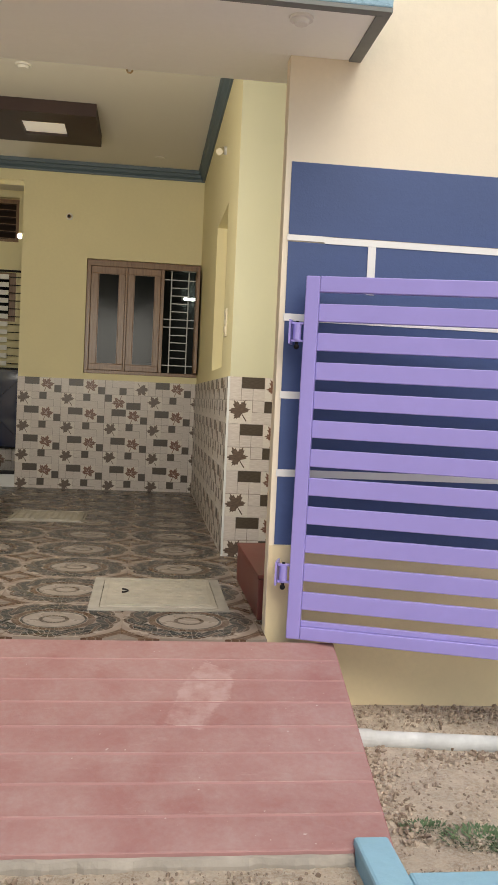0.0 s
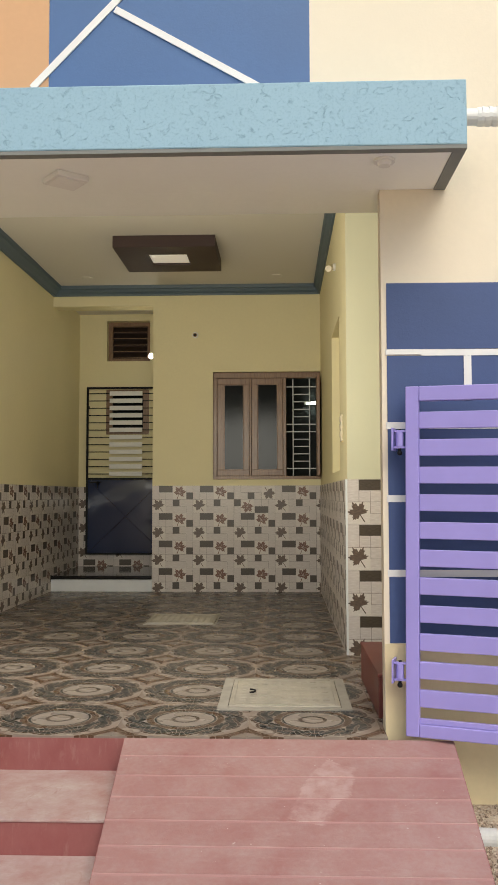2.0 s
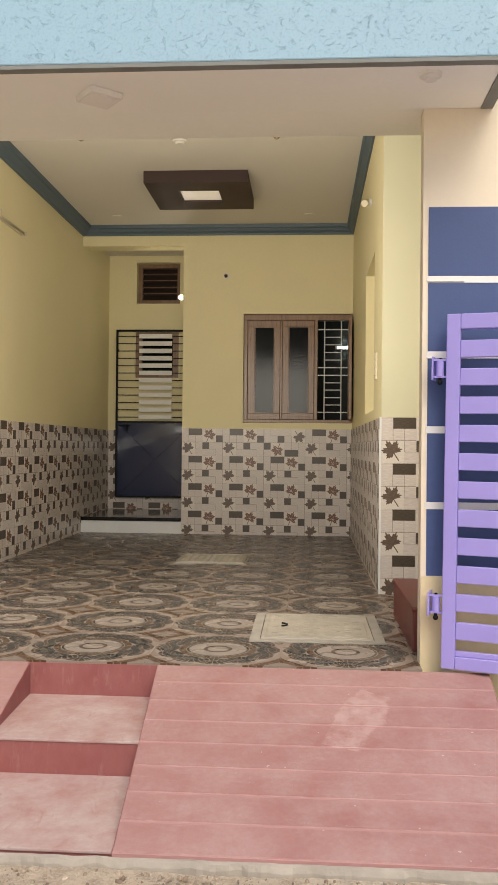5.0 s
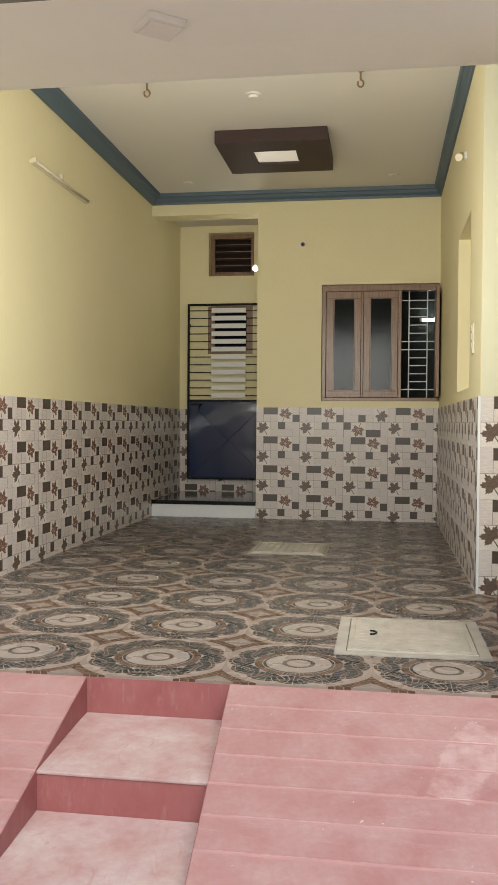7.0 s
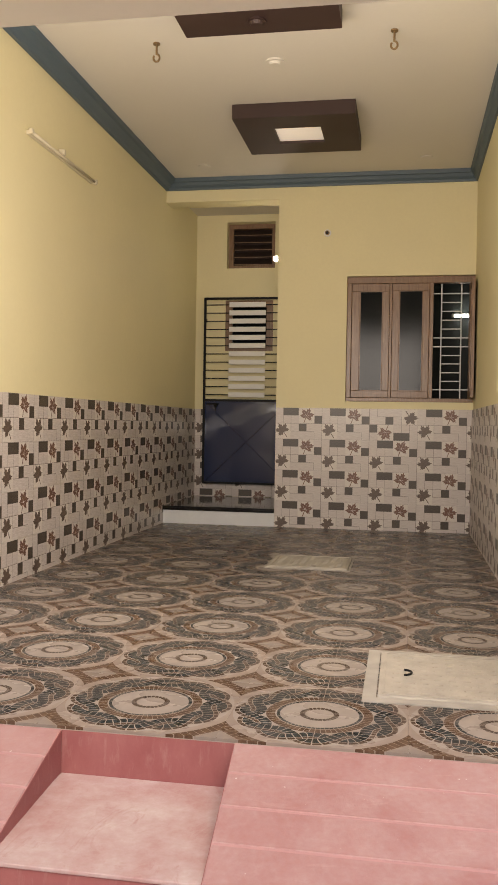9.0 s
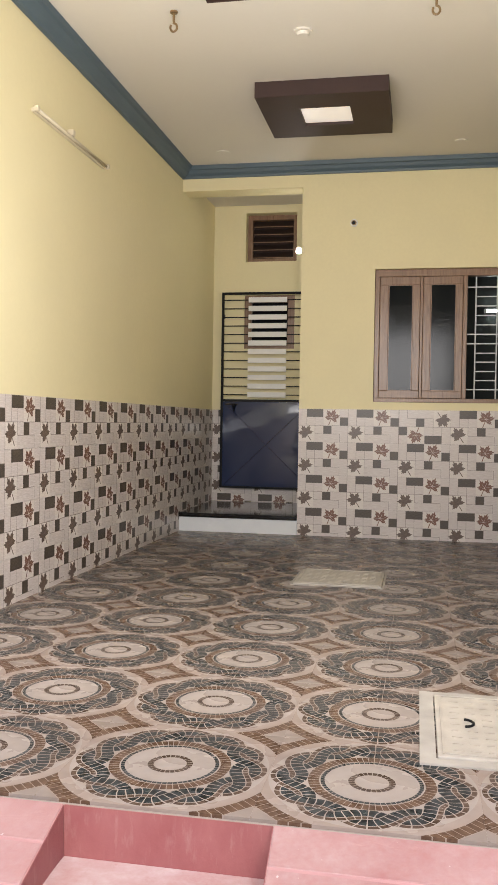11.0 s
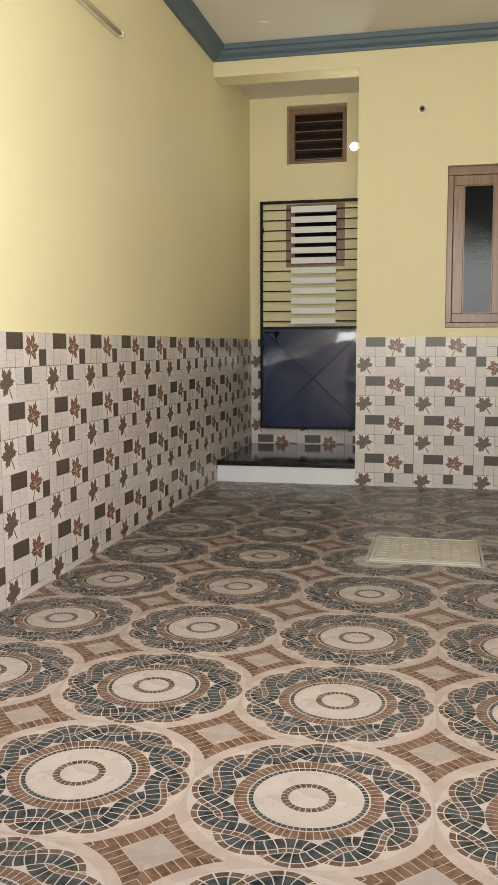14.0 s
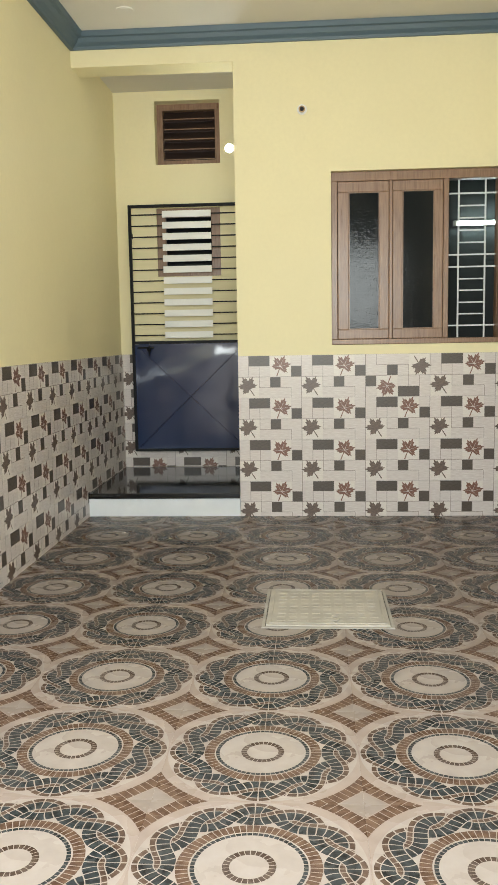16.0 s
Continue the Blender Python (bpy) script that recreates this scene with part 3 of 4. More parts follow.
# ---- inner gate in the recess ----
def inner_gate():
    X0, X1, y = -1.012, -0.020, YN - 0.075
    t = thing("metal_gate", "dark blue steel gate with bars and white slats", "gate", X0, y, 0.157)
    W, z0 = X1 - X0, -0.157
    top, mid, bot = 2.404 + z0, 1.257 + z0, 0.320 + z0
    for x0, x1 in ((0, 0.024), (W - 0.024, W)):
        part("stile", boxed(x0, x1, -0.014, 0.014, bot, top, bevel=0.002), DARKSTEEL, t)
    for z, h in ((top - 0.024, 0.024), (mid - 0.014, 0.024), (bot, 0.02)):
        part("rail", boxed(0.0245, W - 0.0245, -0.014, 0.014, z, z + h, bevel=0.002), DARKSTEEL, t)
    for i in range(12):
        z = top - 0.0822 - i * 0.0914
        part("bar", boxed(0.0245, W - 0.0245, -0.006, 0.006, z - 0.005, z + 0.005), DARKSTEEL, t, "thin black bar")
        part("slat", boxed(0.290, 0.702, -0.016, -0.0065, z - 0.027, z + 0.028, bevel=0.002), WHITE, t, "white flat slat")
    sheet = part("sheet_panel", boxed(0.0245, W - 0.0245, -0.004, 0.004, bot + 0.0205, mid - 0.0145), SHEET, t, "glossy navy sheet steel panel")
    zc = (bot + mid) / 2
    for k in (1, -1):
        bm = bmesh.new()
        rod(bm, (0.04, -0.005, zc - k * 0.44), (W - 0.04, -0.005, zc + k * 0.44), 0.005, 6)
        part("cross_crease", bm, SHEET, sheet)
    bm = bmesh.new()
    bmesh.ops.create_uvsphere(bm, u_segments=12, v_segments=8, radius=0.02, matrix=Matrix.Translation((0.15, -0.03, mid - 0.06)))
    rod(bm, (0.05, -0.02, mid - 0.045), (0.19, -0.02, mid - 0.045), 0.008, 8)
    rod(bm, (0.15, -0.02, mid - 0.03), (0.15, -0.025, mid - 0.12), 0.007, 8)
    part("latch", bm, DARKSTEEL, t, "black sliding latch")
    for x in (0.012, W - 0.012):
        for z in (bot + 0.25, top - 0.25):
            part("wall_bracket", boxed(x - 0.008, x + 0.008, 0.0142, 0.0745, z - 0.02, z + 0.02), DARKSTEEL, t)


inner_gate()


# ---- windows ----
def ring(bm, x0, x1, z0, z1, w, y0, y1):
    """A rectangular frame of width w, as four butted members."""
    box(bm, x0, x1, y0, y1, z1 - w, z1)
    box(bm, x0, x1, y0, y1, z0, z0 + w)
    box(bm, x0, x0 + w, y0, y1, z0 + w, z1 - w)
    box(bm, x1 - w, x1, y0, y1, z0 + w, z1 - w)


def sash(parent, x0, x1, z0, z1, y0, y1, pane):
    """One shutter of the window: four members, a bead and a textured pane."""
    px0, px1, pz0, pz1 = pane
    bm = bmesh.new()
    box(bm, x0, x1, y0, y1, pz1, z1, bevel=0.004)
    box(bm, x0, x1, y0, y1, z0, pz0, bevel=0.004)
    box(bm, x0, px0, y0, y1, pz0, pz1, bevel=0.004)
    box(bm, px1, x1, y0, y1, pz0, pz1, bevel=0.004)
    s = part("sash", bm, BROWN, parent)
    bm = bmesh.new()
    ring(bm, px0, px1, pz0, pz1, 0.007, y0 + 0.006, y0 + 0.02)
    part("bead", bm, BROWN, s)
    part("pane", boxed(px0 + 0.002, px1 - 0.002, y0 + 0.012, y0 + 0.018, pz0 + 0.002, pz1 - 0.002), GLASS, s, "dark textured glass pane")
    return s


def window():
    x0, x1, z0, z1 = 0.666, 1.852, 1.224, 2.410
    t = thing("window_1", "brown painted wooden casement window with one shutter open", "window", 0, YB + 0.03, 0)
    tagged(t, kind="structure")
    for name, a in (("head", (x0, x1, z1 - 0.062, z1)), ("sill", (x0, x1, z0, z0 + 0.036)),
                    ("jamb", (x0, x0 + 0.042, z0 + 0.0365, z1 - 0.0625)), ("jamb", (x1 - 0.045, x1, z0 + 0.0365, z1 - 0.0625)),
                    ("mullion", (1.068, 1.090, z0 + 0.0365, z1 - 0.0625)), ("mullion", (1.440, 1.476, z0 + 0.0365, z1 - 0.0625))):
        part(name, boxed(a[0], a[1], 0.012, 0.11, a[2], a[3], bevel=0.003), BROWN, t)
    sash(t, 0.711, 1.066, z0 + 0.038, z1 - 0.064, 0.018, 0.055, (0.787, 1.002, 1.328, 2.275))
    sash(t, 1.092, 1.438, z0 + 0.038, z1 - 0.064, 0.018, 0.055, (1.159, 1.378, 1.328, 2.278))
    # grille of the open light
    g0, g1, h0, h1 = 1.478, 1.811, z0 + 0.038, z1 - 0.064
    for x in (1.552, 1.735):
        bm = bmesh.new()
        rod(bm, (x, 0.075, h0), (x, 0.075, h1), 0.0065, 8)
        part("grille_bar", bm, STEEL, t, "white painted grille bar")
    for c in (155, 430, 485, 753):
        z = 2.337 - (c - 100) * 0.001519
        part("grille_bar", boxed(g0, g1, 0.069, 0.081, z - 0.005, z + 0.005), STEEL, t, "white painted grille bar")
    for c in (210, 265, 320, 375, 540, 592, 647, 700):
        z = 2.337 - (c - 100) * 0.001519
        part("grille_bar", boxed(1.5585, 1.7285, 0.070, 0.080, z - 0.0045, z + 0.0045), STEEL, t, "white painted grille bar")
    # shutter swung out against the side wall
    s = new("open_shutter")
    s.parent = t
    s.matrix_local = pose(1.838, 0.008, 0, 0, 0, -91) @ pose(-1.478, 0, 0)
    tagged(s, "open brown wooden shutter")
    bm = bmesh.new()
    for a in ((1.478, 1.80, h1 - 0.07, h1), (1.478, 1.80, h0, h0 + 0.07), (1.478, 1.548, h0 + 0.07, h1 - 0.07), (1.73, 1.80, h0 + 0.07, h1 - 0.07)):
        box(bm, a[0], a[1], -0.03, 0.0, a[2], a[3], bevel=0.003)
    part("stiles", bm, BROWN, s)
    part("pane", boxed(1.549, 1.729, -0.018, -0.012, h0 + 0.071, h1 - 0.071), GLASS, s, "dark textured glass pane")


window()


def vent():
    x0, x1, z0, z1 = -0.776, -0.231, 2.742, 3.256
    t = thing("window_2", "brown wooden ventilator with fixed louvres above the gate", "ventilator", 0, YN, 0)
    tagged(t, kind="structure")
    bm = bmesh.new()
    ring(bm, x0, x1, z0, z1, 0.05, 0.11, 0.20)
    part("frame", bm, BROWN, t)
    for i in range(5):
        z = z0 + 0.09 + i * 0.083
        bm = bmesh.new()
        box(bm, x0 + 0.052, x1 - 0.052, -0.006, 0.006, -0.045, 0.045)
        bmesh.ops.rotate(bm, verts=bm.verts, cent=(0, 0, 0), matrix=Matrix.Rotation(radians(-35), 3, "X"))
        bmesh.ops.translate(bm, verts=bm.verts, vec=(0, 0.155, z))
        blade = part("louvre", bm, LOUVRE, t, "dark brown louvre blade")
        # pale strip paints the light caught along the blade's front edge
        part("edge", boxed(x0 + 0.054, x1 - 0.054, 0.114, 0.120, z - 0.033, z - 0.026), BROWN, blade, "pale strip for light on the blade edge")
    part("backing", boxed(x0, x1, 0.202, 0.21, z0, z1), DARKWOOD, t)


vent()
t = tagged(thing("window_3", "small brown window with dark glass behind the gate", "window", 0, YN, 0), kind="structure")
bm = bmesh.new()
ring(bm, -0.783, -0.242, 1.814, 2.381, 0.075, 0.01, 0.10)
part("frame", bm, BROWN, t)
part("pane", boxed(-0.708, -0.317, 0.05, 0.056, 1.889, 2.306), GLASS, t, "dark glass pane")


# ---- ceiling lamps and fittings ----
def ceiling_box(y0, y1):
    x0, x1, zb = -0.090, 0.830, 3.272
    t = thing("ceiling_panel", "dark brown square ceiling box with a lit centre", "ceiling light", (x0 + x1) / 2, (y0 + y1) / 2, zb, 0, "porch ceiling panels")
    w, l = (x1 - x0) / 2, (y1 - y0) / 2
    a = 0.181
    bm = bmesh.new()
    h = ZC - zb - 0.001
    for b in ((-w, w, -l, -a), (-w, w, a, l), (-w, -a, -a, a), (a, w, -a, a)):
        box(bm, *b, 0, h)
    bmesh.ops.remove_doubles(bm, verts=bm.verts, dist=1e-5)
    part("box", bm, DARKWOOD, t)
    part("diffuser", boxed(-a + 0.002, a - 0.002, -a + 0.002, a - 0.002, 0.02, 0.03), LEDON, t, "white LED diffuser")
    return t


ceiling_box(3.815, 4.685)
fan_box = ceiling_box(1.512, 2.436)
bm = bmesh.new()
rod(bm, (-0.01, 0.30, -0.012), (-0.01, 0.30, 0.0), 0.055, 24)
rod(bm, (-0.01, 0.30, -0.03), (-0.01, 0.30, -0.012), 0.035, 20, 0.045)
part("rosette", bm, DARKWOOD, fan_box, "dark brown round rosette")


def hook(x, y):
    t = thing("ceiling_hook", "brass swing hook screwed into the porch ceiling", "hook", x, y, ZC, 0, "swing hooks")
    bm = bmesh.new()
    rod(bm, (0, 0, -0.010), (0, 0, 0), 0.022, 16)
    part("base", bm, BRASS, t)
    bm = bmesh.new()
    rod(bm, (0, 0, -0.07), (0, 0, -0.0121), 0.007, 10)
    pts = [(0.020 * math.sin(a), 0, -0.092 + 0.024 * math.cos(a)) for a in [math.tau * i / 14 for i in range(13)]]
    for p, q in zip(pts, pts[1:]):
        rod(bm, p, q, 0.0065, 8)
    part("hook", bm, BRASS, t)


for x, y in ((1.375, 5.29), (-0.650, 5.31)):
    t = thing("ceiling_spot", "off-white round recessed spot cover in the ceiling", "ceiling light", x, y, ZC, 0, "ceiling spots")
    bm = bmesh.new()
    rod(bm, (0, 0, -0.008), (0, 0, 0), 0.055, 28)
    part("rim", bm, CEIL, t)
    bm = bmesh.new()
    rod(bm, (0, 0, -0.0095), (0, 0, -0.0081), 0.04, 24)
    part("cover", bm, CEIL, t)

hook(-0.358, 2.72)
hook(1.122, 2.74)


def rosette(x, y, z, r, name, label, material=PVC):
    t = thing(name, label, "ceiling fitting", x, y, z)
    bm = bmesh.new()
    rod(bm, (0, 0, -0.012), (0, 0, 0), r, 28)
    part("base", bm, material, t)
    bm = bmesh.new()
    rod(bm, (0, 0, -0.028), (0, 0, -0.0121), r * 0.55, 24, r * 0.7)
    part("cap", bm, material, t)


rosette(0.342, 3.085, ZC, 0.06, "ceiling_rose", "off-white plastic ceiling rose", CEIL)


def tube_lamp():
    t = thing("tube_lamp", "unlit white tube lamp batten on the yellow wall", "wall lamp", XL, 3.06, 2.782)
    part("batten", boxed(0.001, 0.024, -0.57, 0.57, -0.014, 0.014, bevel=0.004), OLDPVC, t)
    bm = bmesh.new()
    rod(bm, (0.036, -0.55, 0), (0.036, 0.55, 0), 0.010, 12)
    part("tube", bm, OLDPVC, t, "unlit glass tube", True)
    for y in (-0.57, 0.57):
        part("cap", boxed(0.0245, 0.050, y - 0.012, y + 0.012, -0.014, 0.018, bevel=0.003), OLDPVC, t)
    part("holder", boxed(0.001, 0.045, -0.06, -0.02, 0.0145, 0.055, bevel=0.006), OLDPVC, t)


tube_lamp()

# bulb at the corner of the recess
t = thing("wall_bulb", "small lit white bulb at the recess corner", "bulb", 0.0, YB + 0.18, 2.625)
bm = bmesh.new()
rod(bm, (-0.03, 0, 0), (0, 0, 0), 0.022, 14)
part("holder", bm, PVC, t)
bm = bmesh.new()
bmesh.ops.create_uvsphere(bm, u_segments=16, v_segments=10, radius=0.029, matrix=Matrix.Translation((-0.050, 0, 0)))
part("bulb", bm, BULB, t, "lit bulb", True)

# fitting on the back wall
t = thing("wall_fitting", "small round brass holder on the yellow wall", "lamp holder", 0.470, YB, 2.825)
bm = bmesh.new()
rod(bm, (0, -0.012, 0), (0, 0, 0), 0.034, 20)
part("plate", bm, PVC, t)
bm = bmesh.new()
rod(bm, (0, -0.05, -0.006), (0, -0.0121, 0), 0.022, 16)
part("socket", bm, BRASS, t, "dark brass socket")
bm = bmesh.new()
rod(bm, (0, -0.0535, -0.007), (0, -0.0505, -0.006), 0.015, 16)
part("mouth", bm, DARKSTEEL, t)

# bullet lamp and switch plate on the right wall
t = thing("wall_spotlight", "white bullet spotlight on the yellow wall", "spotlight", XR, 3.04, 2.866)
bm = bmesh.new()
rod(bm, (-0.02, 0, 0), (0, 0, 0), 0.03, 16)
part("base", bm, PVC, t)
bm = bmesh.new()
rod(bm, (-0.03, 0.03, 0.01), (-0.06, -0.07, -0.03), 0.026, 16)
part("barrel", bm, OLDPVC, t, "", False)
t = thing("switch_plate", "white switch plate on the yellow wall", "switch", XR, 2.42, 1.435)
part("plate", boxed(-0.012, 0, -0.05, 0.05, 0.0, 0.19, bevel=0.003), OLDPVC, t)
for z in (0.03, 0.085, 0.14):
    part("switch", boxed(-0.018, -0.0122, -0.03, 0.03, z, z + 0.04, bevel=0.002), OLDPVC, t)

# inner room lamp
t = thing("room_tube_lamp", "lit tube lamp on the inner room wall", "wall lamp", 2.31, 7.099, 2.20)
part("batten", boxed(-0.6, 0.6, -0.03, 0.0, -0.02, 0.02), PVC, t)
bm = bmesh.new()
rod(bm, (-0.58, -0.05, 0), (0.58, -0.05, 0), 0.014, 12)
part("tube", bm, ROOMTUBE, t, "lit tube")
for x in (-0.585, 0.585):
    part("cap", boxed(x - 0.01, x + 0.01, -0.065, -0.031, -0.02, 0.02), PVC, t)


# ---- canopy fittings ----
def soffit_lamp(x, y):
    t = thing("soffit_lamp", "square white LED lamp on the canopy soffit", "ceiling light", x, y, ZBEAM - 0.005, 40)
    part("body", boxed(-0.075, 0.075, -0.075, 0.075, -0.028, 0.0, bevel=0.005), PVC, t)
    part("diffuser", boxed(-0.063, 0.063, -0.063, 0.063, -0.031, -0.0285), WHITE, t, "unlit diffuser")


soffit_lamp(0.468, -0.10)
rosette(1.850, -0.245, ZBEAM - 0.005, 0.045, "soffit_rose", "white plastic soffit rose")

t = thing("rain_spout", "white plastic rain spout wrapped at its end", "pipe", XC, -0.10, 2.695)
bm = bmesh.new()
rod(bm, (-0.02, 0, 0), (0.17, 0, 0.0), 0.036, 20)
part("pipe", bm, PVC, t, "", False)
bm = bmesh.new()
for i in range(6):
    rod(bm, (0.10 + 0.016 * i, 0, 0.002 * (i % 2)), (0.116 + 0.016 * i, 0, 0), 0.039 + 0.003 * (i % 2), 16, 0.042)
part("wrap", bm, WHITE, t, "crumpled white wrap")


# ---- manhole covers ----
def cover(x0, x1, y0, y1, ring_w=0.05, eye=None):
    t = thing("manhole_cover", "beige cast inspection cover set in the floor", "manhole cover", (x0 + x1) / 2, (y0 + y1) / 2, 0.0, 0, "floor covers")
    w, l = (x1 - x0) / 2, (y1 - y0) / 2
    bm = bmesh.new()
    for a in ((-w - ring_w, w + ring_w, -l - ring_w, -l), (-w - ring_w, w + ring_w, l, l + ring_w), (-w - ring_w, -w, -l, l), (w, w + ring_w, -l, l)):
        box(bm, *a, 0.0005, 0.006)
    part("surround", bm, COVER2, t, "rough cement surround")
    part("plate", boxed(-w + 0.004, w - 0.004, -l + 0.004, l - 0.004, 0.0005, 0.012, bevel=0.004), COVER, t)
    bm = bmesh.new()
    ring(bm, -w + 0.02, w - 0.02, -l + 0.02, l - 0.02, 0.008, 0, 0.004)
    bmesh.ops.rotate(bm, verts=bm.verts, cent=(0, 0, 0), matrix=Matrix.Rotation(radians(-90), 3, "X"))
    bmesh.ops.translate(bm, verts=bm.verts, vec=(0, 0, 0.0165))
    part("rim", bm, COVER, t)
    bm = bmesh.new()
    for i in range(9):
        for j in range(9):
            px, py = -w + 0.07 + (2 * w - 0.14) * i / 8, -l + 0.07 + (2 * l - 0.14) * j / 8
            box(bm, px - 0.017, px + 0.017, py - 0.012, py + 0.012, 0.0118, 0.0138)
    tagged(part("studs", bm, COVER, t), kind="stuff")
    bm = bmesh.new()
    ex, ey = eye or (-w + 0.10, 0.0)
    arc = [(ex + 0.03 * math.sin(math.pi * i / 8), ey + 0.036 * math.cos(math.pi * i / 8), 0.0165) for i in range(9)]
    for p, q in zip(arc, arc[1:]):
        rod(bm, p, q, 0.0045, 8)
    part("lifting_eye", bm, COVER2 if eye else DARKSTEEL, t, "small lifting eye")


COVER = paint("beige_cast_cover", (0.42, 0.38, 0.32), 0.6, 0.25, 9, 0.35)
COVER2 = paint("grey_beige_mortar", (0.36, 0.33, 0.285), 0.85, 0.25, 9, 0.5)
cover(1.143, 1.708, 0.535, 1.16)
cover(0.305, 0.868, 3.285, 3.845, 0.014, (0.02, -0.20))

# ---- yard: pipe, kerb ----
t = thing("ground_pipe", "white plastic pipe half buried in the soil along the wall", "pipe", 2.18, -0.305, ZG + 0.016)
bm = bmesh.new()
rod(bm, (0, 0, 0), (2.6, -0.28, -0.012), 0.036, 40)
part("pipe", bm, DUSTPVC, t)
bm = bmesh.new()
rod(bm, (-0.01, 0.001, 0), (0.07, -0.007, 0), 0.041, 20)
part("socket", bm, DUSTPVC, t)
t = thing("kerb", "light blue painted low cement kerb", "kerb", 1.97, -1.15, ZG)
part("short_arm", boxed(0.0, 0.105, -0.44, 0.0, -0.1, 0.065, bevel=0.01), KERB, t)
part("long_arm", boxed(0.106, 2.6, -0.32, -0.19, -0.1, 0.063, bevel=0.01), KERB, t)


# ---- floor tiles ----
def floor_tile_mesh(x0, x1, y0, y1):
    """A medallion tile with its centre at the origin, cut to the given extent."""
    bm = bmesh.new()
    fs = box(bm, x0 + 0.0001, x1 - 0.0001, y0 + 0.0001, y1 - 0.0001, -0.0095, 0.0)
    bmesh.ops.bevel(bm, geom=list(fs[1].edges), offset=0.0002, segments=1, affect="EDGES")
    return mesh_of(bm, "tile", MEDALLION)


cache = {}
ox, oy = -0.235, 0.322
for rx0, rx1, ry0, ry1 in ((XL, XJ, 0.0, YB - 0.002), (XJ, 2.62, YW + 0.002, YP)):
    for i in range(-2, 6):
        for j in range(0, 10):
            cx, cy = ox + PIT * i, oy + PIT * j
            a, b = max(-PIT / 2, rx0 - cx), min(PIT / 2, rx1 - cx)
            c, d = max(-PIT / 2, ry0 - cy), min(PIT / 2, ry1 - cy)
            if b - a < 0.01 or d - c < 0.01:
                continue
            key = tuple(round(v, 4) for v in (a, b, c, d))
            if key not in cache:
                cache[key] = floor_tile_mesh(a, b, c, d)
            ob = new("tile", cache[key])
            ob.location = (cx, cy, 0.0)
            ob.parent = floor


# ---- dado tiles ----
def leaf(cx, cz, r, turn, lobes):
    """Outline of a five-pointed maple leaf with a stem."""
    pts = []
    for k, (ang, ln) in enumerate(lobes):
        nxt = lobes[(k + 1) % len(lobes)]
        if ang == -90:
            pts += [(ang - 9, 0.2), (ang - 2, ln), (ang + 4, ln * 0.98), (ang + 12, 0.2)]
            continue
        pts += [(ang - 20, ln * 0.62), (ang - 15, ln * 0.80), (ang - 8, ln * 0.72), (ang, ln), (ang + 8, ln * 0.72), (ang + 15, ln * 0.80), (ang + 20, ln * 0.62)]
        gap = (nxt[0] - ang) % 360
        pts.append((ang + gap / 2, 0.49 if gap < 80 else 0.2))
    return [(cx + r * l * math.cos(radians(a + turn)), cz + r * l * math.sin(radians(a + turn))) for a, l in pts]


LOBES = ((90, 1.0), (36, 0.95), (-18, 0.78), (-90, 0.86), (198, 0.78), (144, 0.95))
LOBES = tuple(sorted(LOBES))


